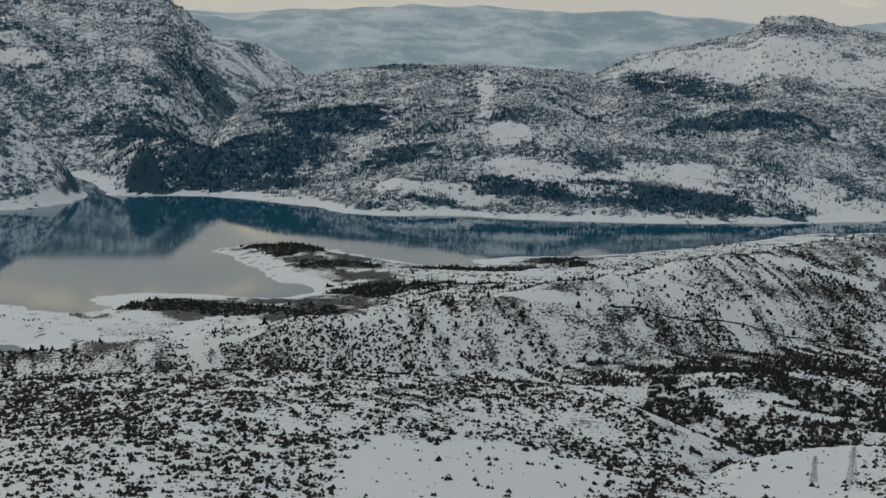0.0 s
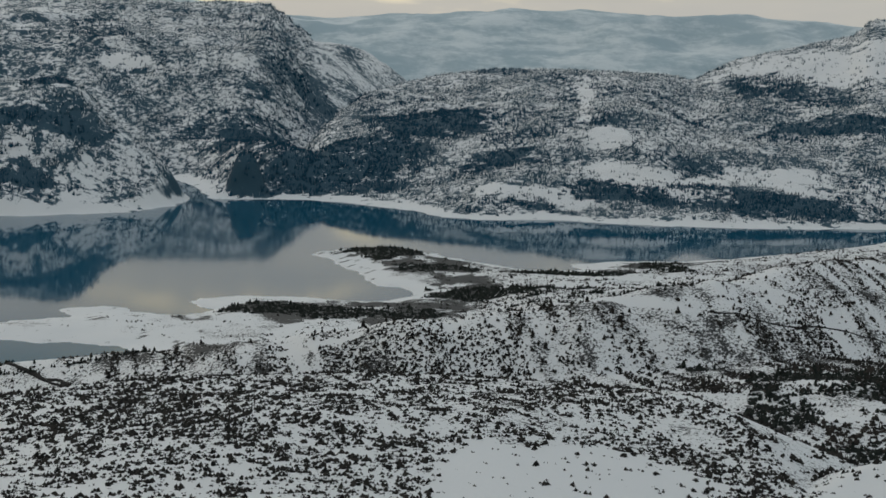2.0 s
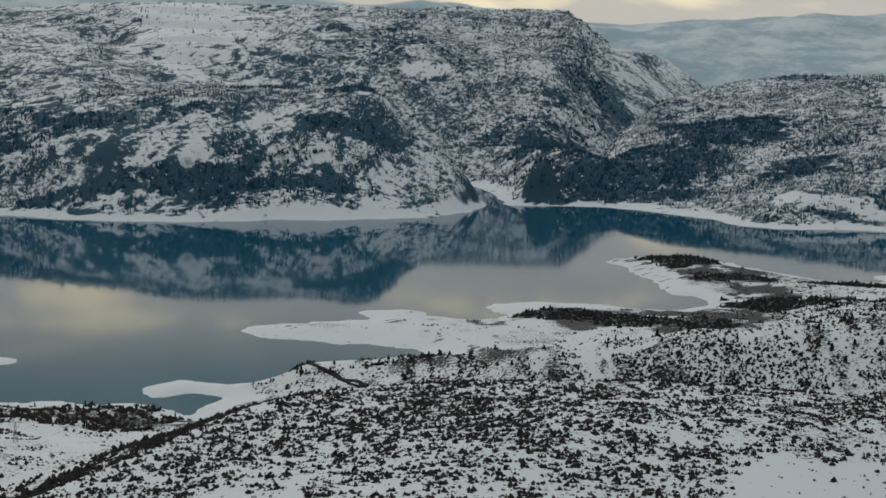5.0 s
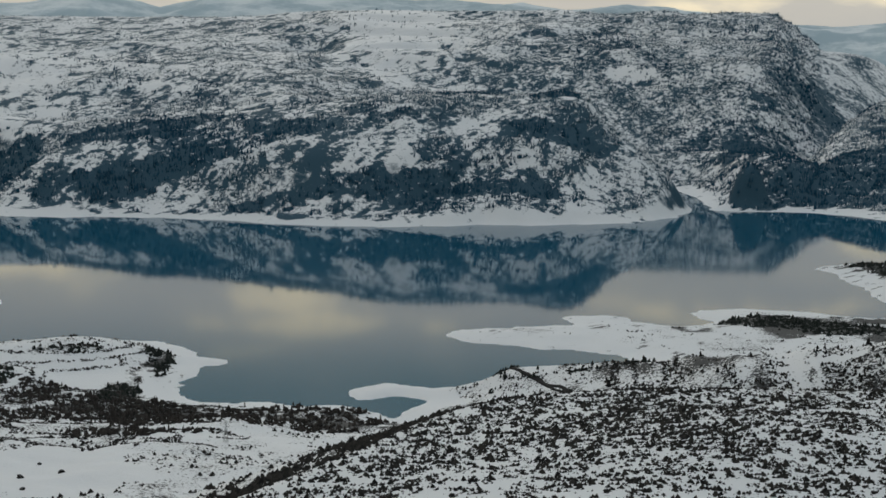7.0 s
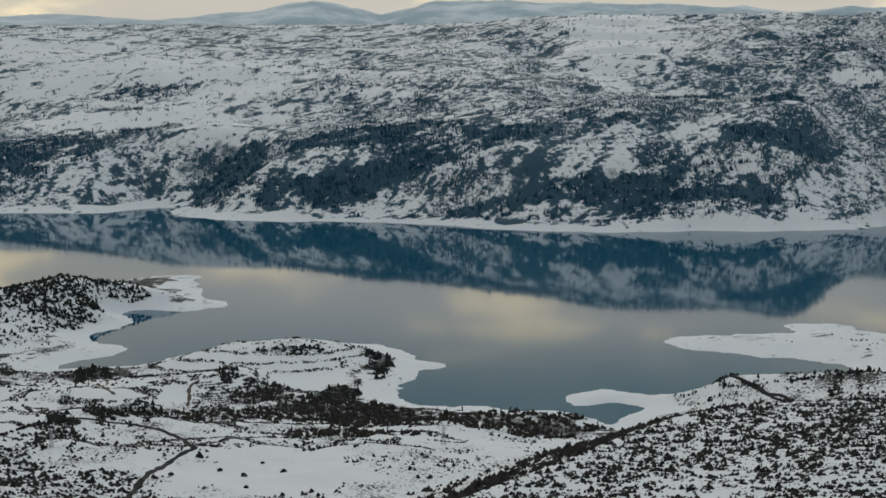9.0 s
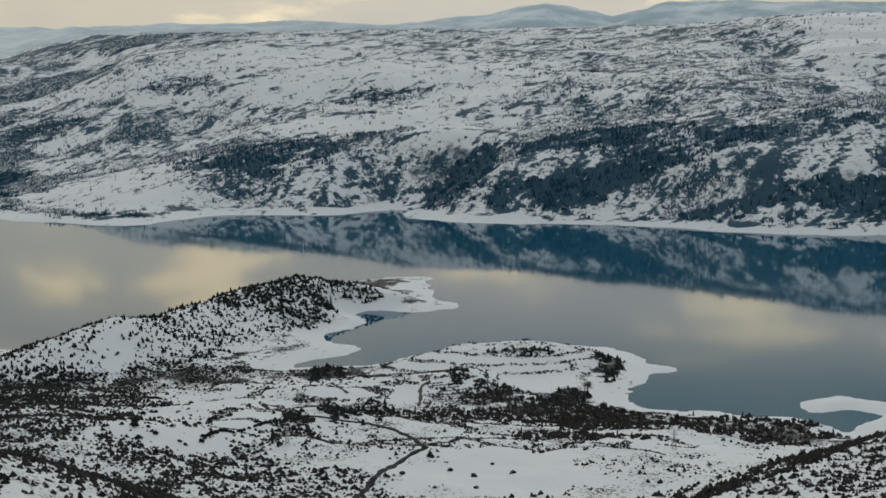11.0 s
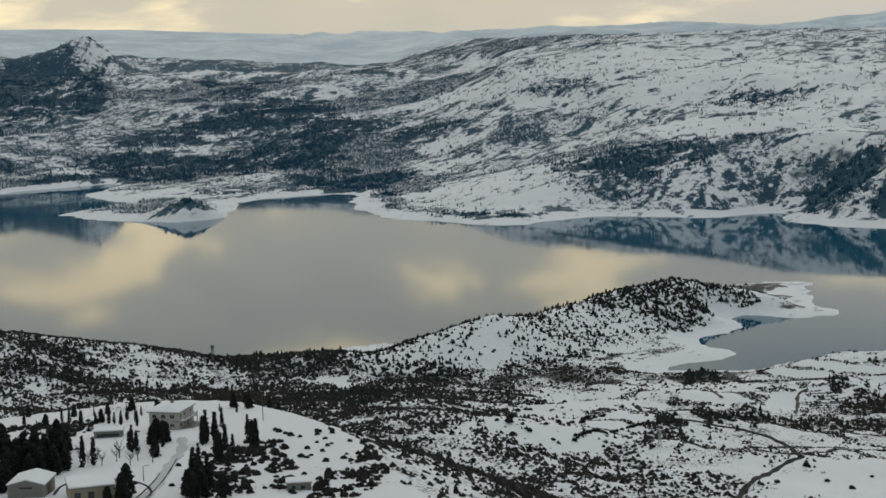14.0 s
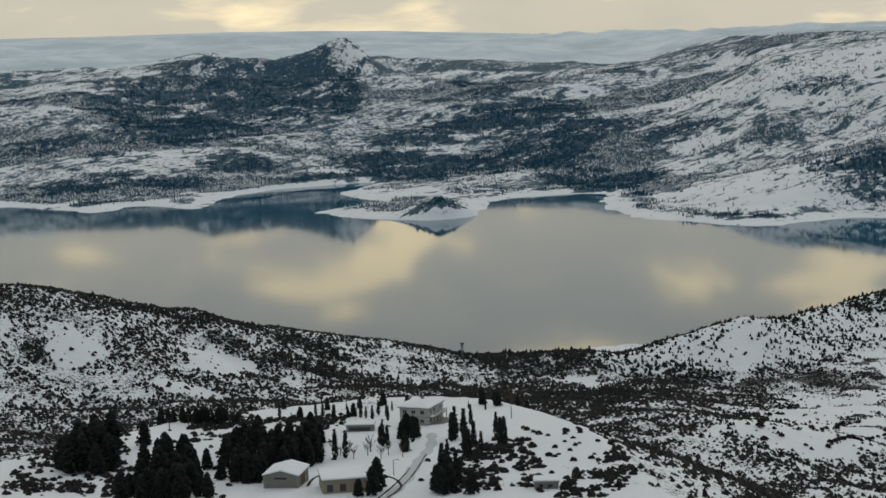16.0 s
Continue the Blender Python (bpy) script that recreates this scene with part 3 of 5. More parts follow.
def build_lake():
    n = 60
    xs, ys = np.linspace(-4200, 2000, n), np.linspace(0, 3000, n)
    X, Y = np.meshgrid(xs, ys)
    i, j = np.meshgrid(np.arange(n - 1), np.arange(n - 1), indexing="ij")
    quads = np.stack([i * n + j, i * n + j + 1, (i + 1) * n + j + 1, (i + 1) * n + j], -1).reshape(-1, 4)
    ob = mesh_object("water", K * np.stack([X, Y, X * 0], -1).reshape(-1, 3), quads, WATER)
    return tagged(ob, "calm reservoir water mirroring hills and cloudy sky", "lake", kind="structure")


build_lake()

# ---- scattered growth ----
rng = np.random.default_rng(7)


def scatter(name, shapes, x, y, z, size, mat, label, category, lean=0.0, tall=1.0):
    """One object of many small clumps; shapes are (verts, faces) of unit size."""
    pick = rng.integers(0, len(shapes), len(x))
    turn = rng.uniform(0, 2 * math.pi, len(x))
    V, Fc, base = [], [], 0
    for k, (v, f) in enumerate(shapes):
        s = np.where(pick == k)[0]
        if not len(s):
            continue
        c, sn = np.cos(turn[s])[:, None], np.sin(turn[s])[:, None]
        px = (v[:, 0] * c - v[:, 1] * sn) * size[s][:, None] + x[s][:, None]
        py = (v[:, 0] * sn + v[:, 1] * c) * size[s][:, None] + y[s][:, None]
        pz = v[:, 2] * size[s][:, None] * tall + z[s][:, None]
        V.append(np.stack([px, py, pz], -1).reshape(-1, 3))
        Fc.append((f[None] + (np.arange(len(s)) * len(v))[:, None, None]).reshape(-1, 3) + base)
        base += len(s) * len(v)
    ob = mesh_object(name, np.concatenate(V), np.concatenate(Fc), mat, False)
    return tagged(ob, label, category, kind="stuff")


def blob(seed, tufts_in=8):
    """A ragged low bush of small open tufts."""
    g = np.random.default_rng(seed)
    V, Fc = [], []
    for k in range(tufts_in):
        a, q = g.uniform(0, 2 * math.pi), g.uniform(0.0, 0.30)
        c = np.array((q * math.cos(a), q * math.sin(a), g.uniform(0.0, 0.22) * (1 - q)))
        w, h = g.uniform(0.22, 0.36), g.uniform(0.20, 0.42) * (1.2 - q)
        tip = c + np.array((g.uniform(-0.16, 0.16) + 0.3 * math.cos(a) * q, g.uniform(-0.16, 0.16) + 0.3 * math.sin(a) * q, h))
        t0, b = g.uniform(0, 6.28), len(V)
        V += [c + np.array((w * math.cos(t0 + j * 2.094), w * math.sin(t0 + j * 2.094), g.uniform(-0.14, 0.06))) for j in range(3)] + [tip]
        Fc += [(b, b + 1, b + 3), (b + 1, b + 2, b + 3), (b + 2, b, b + 3)]
    return np.array(V), np.array(Fc)


def spire(seed, tiers=3, sides=5, width=0.3):
    """A conifer of ragged tiers, one unit high."""
    g = np.random.default_rng(seed)
    V, Fc = [], []
    for k in range(tiers):
        z0, z1 = 0.08 + 0.8 * k / tiers, min(1.0, 0.08 + 0.8 * k / tiers + 0.55)
        w = width * (1 - 0.75 * k / tiers)
        b = len(V)
        for s in range(sides):
            a = 2 * math.pi * (s + 0.5 * k) / sides
            q = w * g.uniform(0.7, 1.25)
            V.append((q * math.cos(a), q * math.sin(a), z0 + g.uniform(-0.05, 0.05)))
        V.append((g.uniform(-0.03, 0.03), g.uniform(-0.03, 0.03), z1))
        for s in range(sides):
            Fc.append((b + s, b + (s + 1) % sides, b + sides))
    return np.array(V), np.array(Fc)


def cluster(shape, seed, count, reach, low, high):
    """Several small copies of a shape standing close together."""
    g = np.random.default_rng(seed)
    V, Fc, base = [], [], 0
    for k in range(count):
        v, f = shape(seed * 31 + k)
        a, q, s = g.uniform(0, 6.28), reach * math.sqrt(g.uniform(0, 1)), g.uniform(low, high)
        V.append(v * s + np.array((q * math.cos(a), q * math.sin(a), 0)))
        Fc.append(f + base)
        base += len(v)
    return np.concatenate(V), np.concatenate(Fc)


def lump(seed):
    """A low solid bush with a ragged rim."""
    g = np.random.default_rng(seed)
    V = [(g.uniform(0.3, 0.62) * math.cos(a), g.uniform(0.3, 0.62) * math.sin(a), g.uniform(-0.25, 0.12)) for a in (0.2, 1.5, 2.7, 4.0, 5.3)]
    V.append((g.uniform(-0.2, 0.2), g.uniform(-0.2, 0.2), g.uniform(0.40, 0.70)))
    return np.array(V), np.array([(0, 1, 5), (1, 2, 5), (2, 3, 5), (3, 4, 5), (4, 0, 5)])


def fir(seed):
    """A far conifer: one ragged cone on a low skirt."""
    g = np.random.default_rng(seed)
    V = [(g.uniform(0.24, 0.40) * math.cos(a), g.uniform(0.24, 0.40) * math.sin(a), -0.3) for a in (0.3, 2.4, 4.5)] + [(0, 0, g.uniform(0.75, 1.1))]
    return np.array(V), np.array([(0, 1, 3), (1, 2, 3), (2, 0, 3)])


BUSHES = [blob(k, 6) for k in range(8)]
SHRUBBY = [cluster(lump, k + 300, 3, 0.66, 0.4, 1.1) for k in range(12)] + [cluster(lump, k + 330, 2, 0.4, 0.4, 0.9) for k in range(6)]
COPSE = [cluster(lump, k + 360, 4, 0.42, 0.45, 0.95) for k in range(8)]
FULL_BUSHES = [blob(k + 90, 14) for k in range(6)]
LUMPS = [lump(k + 200) for k in range(14)]
THICKET = [cluster(lump, k + 60, 3, 1.5, 0.7, 1.35) for k in range(8)]
ROUND_PINES = [spire(k + 20, 3, 5, 0.46) for k in range(4)] + [cluster(lump, k + 390, 3, 0.22, 0.55, 0.95) for k in range(4)]
SLIM = [spire(k + 40, 2, 4, 0.21) for k in range(5)]
FAR_SPIRES = [cluster(fir, k + 80, 3, 1.1, 0.6, 1.05) for k in range(8)]
BROAD = [spire(k + 60, 3, 5, 0.42) for k in range(5)]


def sample(n, az0, az1, r0, r1, power=1.0):
    """Positions spread over a fan of the plan."""
    a = np.radians(rng.uniform(az0, az1, n))
    r = np.sqrt(rng.uniform(0, 1, n) ** power * (r1 * r1 - r0 * r0) + r0 * r0)
    return -r * np.sin(a), r * np.cos(a)


def spread(name, shapes, x, y, z, lo, hi, mat, label, category, sink=0.15):
    """Scatter at plan positions; sizes are in metres."""
    size = lo + (hi - lo) * rng.uniform(0, 1, len(x)) ** 1.6
    return scatter(name, shapes, x * K, y * K, z * K - sink, size, mat, label, category)


def grow_scrub():
    x, y = sample(210000, -22, 31, 380, 670)
    hill = distance_in(HILL, x, y)
    dens = (0.54 + 0.45 * fbm(x, y, 90, 91, 4) + 0.4 * fbm(x, y, 24, 18, 2) + 0.9 * fbm(x, y, 8, 17, 2)) * (1 - 0.93 * patches(FIELDS, x, y))
    keep = (hill < 6 + 42 * smooth(np.degrees(np.arctan2(-x, y)), 13, 18)) & (rng.uniform(0, 1, len(x)) < dens * 0.36)
    x, y = x[keep], y[keep]
    spread("scrub", SHRUBBY, x, y, land(x, y)[0], 0.65, 2.2, SHRUB, "dark evergreen scrub dotted over a snowy hill", "scrub")


def grow_near_trees():
    x, y = sample(66000, -22, 74, 440, 1900, 1.2)
    k = (distance_in(MIDLINE, x, y) > 0) & (distance_in(HILL, x, y) > 8) & (distance_in(KNOLL, x, y) > 0) & (distance_in(LAKE, x, y) > 25)
    x, y = x[k], y[k]
    z, cover, woods, far_haze = land(x, y)
    az, r = np.degrees(np.arctan2(-x, y)), np.hypot(x, y)
    head = smooth(ridge(HEADLAND, x, y, 1.6), 7, 12)
    dens = smooth(cover, 0.25, 0.8) * (0.42 + 1.2 * fbm(x, y, 40, 13, 4) + 0.10 * smooth(az, 37, 42) + 0.3 * smooth(az, -8, -11) + 0.25 * smooth(r, 1200, 1300)) * (1 - 0.8 * head) * (1 - 0.75 * smooth(distance_in(KNOLL, x, y), 110, 15) * smooth(az, 52, 49)) + (0.30 + 0.8 * fbm(x, y, 30, 14, 3)) * head + 0.06 * smooth(ridge(FACE, x, y, 1.4), 16, 40)
    flat = smooth(az, 17, 13) * smooth(az, -3, 3) * smooth(r, 1030, 1090)
    rows = smooth(np.abs(fbm(x, y * 2.0, 85, 221, 2) + 0.04), 0.08, 0.03) * smooth(z, 7, 10)
    dens = dens * (1 - 0.85 * flat) + 0.1 * flat + 0.95 * flat * rows
    keep = (z > 5) & (rng.uniform(0, 1, len(x)) < dens)
    x, y, z = x[keep], y[keep], z[keep]
    head = smooth(ridge(HEADLAND, x, y, 1.6), 7, 12)
    tall = ((fbm(x, y, 140, 15, 3) > 0.05) | (head > 0.5)) & (rng.uniform(0, 1, len(x)) < np.where(head > 0.5, 0.85, 0.04 + 0.38 * (ridge(FACE, x, y, 1.4) > 20)))
    spread("woodland", ROUND_PINES, x[tall], y[tall], z[tall], 1.6, 4.0, SHRUB, "scattered dark pines on snowy slopes above the shore", "trees")
    spread("brushwood", THICKET, x[~tall], y[~tall], z[~tall], 0.9, 2.3, SHRUB, "low dark brushwood and rocks on snowy slopes", "scrub")


def grow_face_bushes():
    """Small bushes strung down the gullies of the steep bank."""
    x, y = sample(150000, -22, 17, 900, 1250, 1.0)
    k = (ridge(FACE, x, y, 1.4) > 9) & (distance_in(LAKE, x, y) > 12) & (distance_in(HILL, x, y) > 8)
    x, y = x[k], y[k]
    streak = ridged(x + 0.25 * y, y * 0.16, 15, 6, 2) + 0.6 * fbm(x, y, 60, 211, 2) - 0.05
    k = rng.uniform(0, 1, len(x)) < (0.02 + 0.62 * smooth(streak, 0.08, 0.44)) * (1 - 0.7 * smooth(fbm(x, y, 130, 212, 2), 0.1, 0.25)) * (1 - 0.9 * patches(FIELDS, x, y)) * (0.25 + 0.75 * smooth(x, -262, -190)) * smooth(np.hypot((x + 232) * 0.62 + (y - 1040) * 0.62, 0 * x), 5, 12)
    x, y = x[k], y[k]
    spread("bank_bushes", LUMPS + ROUND_PINES[:2], x, y, land(x, y)[0], 0.9, 2.4, SHRUB, "dark bushes strung down the gullies of a snowy bank", "scrub")


def grow_plateau_rows():
    """Rows of dark trees along the field edges on the flat land behind the bank."""
    x, y = sample(60000, -9, 15, 1050, 1480, 1.0)
    k = (distance_in(MIDLINE, x, y) > 0) & (distance_in(LAKE, x, y) > 24)
    x, y = x[k], y[k]
    line = smooth(np.abs(fbm(x + 0.3 * y, y * 2.4, 95, 241, 2) + 0.03), 0.045, 0.015) * smooth(fbm(x, y, 70, 242, 2), -0.22, -0.05)
    z = land(x, y)[0]
    k = (rng.uniform(0, 1, len(x)) < 0.75 * line + 0.02) & (z > 8.5)
    x, y, z = x[k], y[k], z[k]
    spread("field_trees", ROUND_PINES, x, y, z, 1.5, 3.2, FIR, "rows of dark trees between snowy fields above the shore", "trees")


def grow_west_scrub():
    """Single bushes on the slopes and gullies behind the knoll, with clear fields between."""
    x, y = sample(140000, 33, 74, 480, 1280, 1.0)
    k = (distance_in(KNOLL, x, y) > 3) & (distance_in(LAKE, x, y) > 30) & (ridge(HEADLAND, x, y, 1.6) < 9)
    x, y = x[k], y[k]
    dens = (0.52 + 0.2 * smooth(np.hypot(x, y), 780, 900) + 0.9 * fbm(x, y, 70, 161, 3) + 1.3 * fbm(x, y, 16, 162, 2)) * (1 - 0.8 * smooth(distance_in(KNOLL, x, y), 110, 15) * smooth(np.arctan2(-x, y), 0.91, 0.86)) * (1 - 0.95 * patches(FIELDS, x, y))
    k = rng.uniform(0, 1, len(x)) < dens * smooth(np.degrees(np.arctan2(-x, y)) + 14 * fbm(x, y, 120, 163, 3), 33, 42)
    x, y = x[k], y[k]
    spread("west_scrub", LUMPS, x, y, land(x, y)[0], 1.1, 3.2, SHRUB, "dark bushes scattered thickly over snowy gullied slopes", "scrub")


def grow_headland():
    """Pines on the headland, and hedges along the terraces of the peninsula."""
    x, y = sample(60000, 34, 52, 800, 1520, 1.0)
    k = (ridge(HEADLAND, x, y, 1.6) > 8) & (distance_in(LAKE, x, y) > 26) & (distance_in(MIDLINE, x, y) > 0)
    x, y = x[k], y[k]
    k = rng.uniform(0, 1, len(x)) < np.maximum(0.20, 0.17 + 0.7 * fbm(x, y, 45, 181, 3) + 0.25 * smooth(y, 1060, 1130)) * (1 - 0.9 * patches(FIELDS, x, y))
    x, y = x[k], y[k]
    spread("headland_pines", ROUND_PINES, x, y, land(x, y)[0], 1.3, 3.0, FIR, "dark pines on the snowy headland above the lake", "trees")
    x, y = sample(60000, 23, 40, 880, 1230, 1.0)
    k = (distance_in(LAKE, x, y) > 22) & (distance_in(MIDLINE, x, y) > 0)
    x, y = x[k], y[k]
    z = land(x, y)[0]
    k = (np.abs(np.mod(z / 3.1 + 0.5 * fbm(x, y, 60, 191, 2), 1) - 0.5) < 0.13) & (fbm(x, y, 30, 192, 2) > -0.18) & (z > 3)
    spread("terrace_hedges", LUMPS, x[k], y[k], z[k], 0.9, 2.0, SHRUB, "thin dark hedges along snowy terraces of the peninsula", "hedge")


def grow_garden_scrub():
    """Shrubs in patches round the houses on the knoll."""
    beds = (((-447, 337), (-445, 354), (-442, 364), (-390, 313), (-365, 286), (-374, 280)), ((-600, 340), (-562, 327), (-541, 354), (-509, 333), (-525, 301), (-553, 293)),
            ((-377, 329), (-410, 382), (-331, 308), (-349, 296)), ((-514, 223), (-515, 242), (-462, 234), (-434, 217), (-458, 200)),
            ((-560, 235), (-540, 262), (-500, 240), (-463, 197), (-480, 187)), ((-581, 305), (-582, 328), (-522, 294), (-519, 274)), ((-420, 342), (-427, 353), (-372, 316), (-350, 295), (-365, 297)))
    X, Y = [], []
    for bed in beds:
        b = np.array(bed)
        x, y = rng.uniform(b[:, 0].min(), b[:, 0].max(), 2600), rng.uniform(b[:, 1].min(), b[:, 1].max(), 2600)
        inside = distance_in(bed, x, y) + 6 * fbm(x, y, 9, 171, 2) < 0
        area = np.ptp(b[:, 0]) * np.ptp(b[:, 1])
        k = inside & (rng.uniform(0, 1, 2600) < area / 2600 * (0.11 + 0.30 * fbm(x, y, 8, 172, 2)))
        X.append(x[k])
        Y.append(y[k])
    x, y = np.concatenate(X), np.concatenate(Y)
    spread("garden_scrub", FULL_BUSHES, x, y, land(x, y)[0], 1.0, 3.0, SHRUB, "dense dark shrubs on the snowy knoll beside the drive", "scrub")


def grow_far_trees():
    x, y = sample(430000, -22, 74, 1500, 4300, 1.35)
    k = (distance_in(MIDLINE, x, y) < 0) & (distance_in(LAKE, x, y) > 25)
    x, y = x[k], y[k]
    z, cover, woods, far_haze = land(x, y)
    az, r = np.degrees(np.arctan2(-x, y)), np.hypot(x, y)
    seen = r < np.where(az < 4, crest(EAST_CREST, az, r)[1], crest(WEST_CREST, az, r)[1]) + 80
    keep = seen & (rng.uniform(0, 1, len(x)) < woods * (0.66 + 0.2 * smooth(az, 35, 45)) + 0.03 * (z > 8))
    x, y, z = x[keep], y[keep], z[keep]
    extra = []
    for px, py, wa, wd in FAR_WOODS:
        q = int(wa * wd / 34)
        u, v, rr = rng.uniform(-1.2, 1.2, q), rng.uniform(-1.2, 1.2, q), math.hypot(px, py)
        extra.append(np.stack([px + u * wa * py / rr + v * wd * px / rr, py - u * wa * px / rr + v * wd * py / rr]))
    ex, ey = np.concatenate(extra, 1)
    k = (patches(FAR_WOODS, ex, ey) > 0.5) & (distance_in(LAKE, ex, ey) > 12)
    x, y = np.concatenate([x, ex[k]]), np.concatenate([y, ey[k]])
    z = np.concatenate([z, land(ex[k], ey[k])[0]])
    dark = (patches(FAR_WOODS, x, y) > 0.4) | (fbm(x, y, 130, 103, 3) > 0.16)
    for name, k, mat, label in (("far_woods", ~dark, FIR_FAR, "conifer woods tinted haze blue and dusted with snow across the lake"), ("shaded_woods", dark, FIR_DARK, "dense dark conifer woods tinted haze blue on the far slopes")):
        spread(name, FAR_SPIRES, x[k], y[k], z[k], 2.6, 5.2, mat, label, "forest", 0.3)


def grow_groves():
    x, y = sample(240000, -22, 74, 600, 1900, 1.0)
    g = patches(GROVES, x, y)
    p = patches(POPLARS, x, y)
    dark = rng.uniform(0, 1, len(x)) < g * 0.8
    pop = (rng.uniform(0, 1, len(x)) < p * 0.85) & ~dark
    ok = (distance_in(MIDLINE, x, y) > 0) & (distance_in(LAKE, x, y) > 6) & (distance_in(HILL, x, y) > 4) & (distance_in(KNOLL, x, y) > 4)
    dark, pop = dark & ok, pop & ok
    z = np.zeros(len(x))
    z[dark | pop] = land(x[dark | pop], y[dark | pop])[0]
    spread("pine_grove", COPSE + BROAD[:2], x[dark], y[dark], z[dark], 2.0, 4.0, FIR, "dark pine groves on the snowy shore land", "trees")
    spread("poplar_grove", BUSHES + SLIM[:2], x[pop], y[pop], z[pop], 2.0, 4.4, BARE, "bare brown poplars and orchard trees in snow", "trees")


def grow_orchard():
    """Straight rows of pruned bare trees on terraces of the peninsula."""
    x, y = [], []
    for px, py, wa, wd in ((-558, 934, 20, 28), (-583, 943, 15, 12), (-615, 985, 16, 14)):
        for i in np.arange(-wa, wa, 5.0):
            for j in np.arange(-wd, wd, 1.5):
                if (i / wa) ** 2 + (j / wd) ** 2 < 1:
                    x.append(px + i + 0.25 * j + rng.uniform(-0.3, 0.3))
                    y.append(py + j + rng.uniform(-0.4, 0.4))
    x, y = np.array(x), np.array(y)
    spread("orchard_rows", BUSHES, x, y, land(x, y)[0], 1.2, 2.2, BARE, "straight rows of bare pruned orchard bushes", "orchard")


grow_groves()
grow_orchard()
grow_scrub()
grow_near_trees()
grow_face_bushes()
grow_plateau_rows()
grow_west_scrub()
grow_headland()
grow_garden_scrub()
grow_far_trees()

# ---- built things ----
def part(name, bm, mat, parent, label=""):
    me = bpy.data.meshes.new(name)
    bm.to_mesh(me)
    bm.free()
    me.materials.append(mat)
    ob = new(name, me)
    ob.parent = parent
    return tagged(ob, label)


def box(bm, x0, y0, z0, x1, y1, z1, bevel=0.0):
    r = bmesh.ops.create_cube(bm, size=1.0)
    bmesh.ops.transform(bm, verts=r["verts"], matrix=Matrix.Translation(((x0 + x1) / 2, (y0 + y1) / 2, (z0 + z1) / 2)) @ Matrix.Diagonal((x1 - x0, y1 - y0, z1 - z0, 1)))
    if bevel:
        edges = list({e for v in r["verts"] for e in v.link_edges})
        bmesh.ops.bevel(bm, geom=edges, offset=bevel, segments=2, affect="EDGES")


def boxed(*size, bevel=0.0):
    bm = bmesh.new()
    box(bm, *size, bevel)
    return bm


def strut(bm, a, b, w):
    """A square bar from a to b."""
    a, b = Vector(a), Vector(b)
    d = b - a
    r = bmesh.ops.create_cube(bm, size=1.0)
    m = Matrix.Translation((a + b) / 2) @ d.to_track_quat("Z", "Y").to_matrix().to_4x4() @ Matrix.Diagonal((w, w, d.length, 1))
    bmesh.ops.transform(bm, verts=r["verts"], matrix=m)


def ground_at(x, y):
    """Height of the ground at a true position."""
    return float(land(np.array([x / K]), np.array([y / K]))[0][0]) * K


def root(name, x, y, rz, label, category, group="", drop=0.0):
    ob = new(name)
    ob.matrix_world = pose(x, y, ground_at(x, y) - drop, 0, 0, rz)
    return tagged(ob, label, category, group)


PLASTER = plain("cream_plaster", (0.40, 0.395, 0.36), 0.85, grain=0.18, scale=1.2)
GREY_WALL = plain("grey_blockwork", (0.20, 0.195, 0.175), 0.9, grain=0.3, scale=1.5)
TAN_WALL = plain("tan_render", (0.27, 0.235, 0.175), 0.85, grain=0.2, scale=1.2)
SNOW = plain("roof_snow", (0.80, 0.81, 0.83), 0.7, grain=0.05, scale=0.8, bump=0.4)
DARK_GLASS = plain("dark_window", (0.03, 0.035, 0.04), 0.15, grain=0.1)
FRAME = plain("white_window_frame", (0.55, 0.54, 0.5), 0.6, grain=0.1)
WOOD = plain("weathered_timber", (0.10, 0.08, 0.06), 0.85, grain=0.3, scale=4)
STEEL = plain("galvanised_steel", (0.16, 0.165, 0.17), 0.5, metal=0.6, grain=0.15)
PALE_STEEL = plain("pale_galvanised_steel", (0.36, 0.37, 0.38), 0.6, grain=0.15)
CONCRETE = plain("stained_concrete", (0.24, 0.23, 0.21), 0.9, grain=0.25)
TRACK = plain("wet_dark_road", (0.016, 0.016, 0.017), 0.8, grain=0.5, scale=0.6)
PACKED = plain("packed_grey_snow", (0.50, 0.51, 0.53), 0.7, grain=0.18, scale=0.9)
BARK = plain("rough_bark", (0.06, 0.05, 0.04), 0.95, grain=0.4, scale=6)


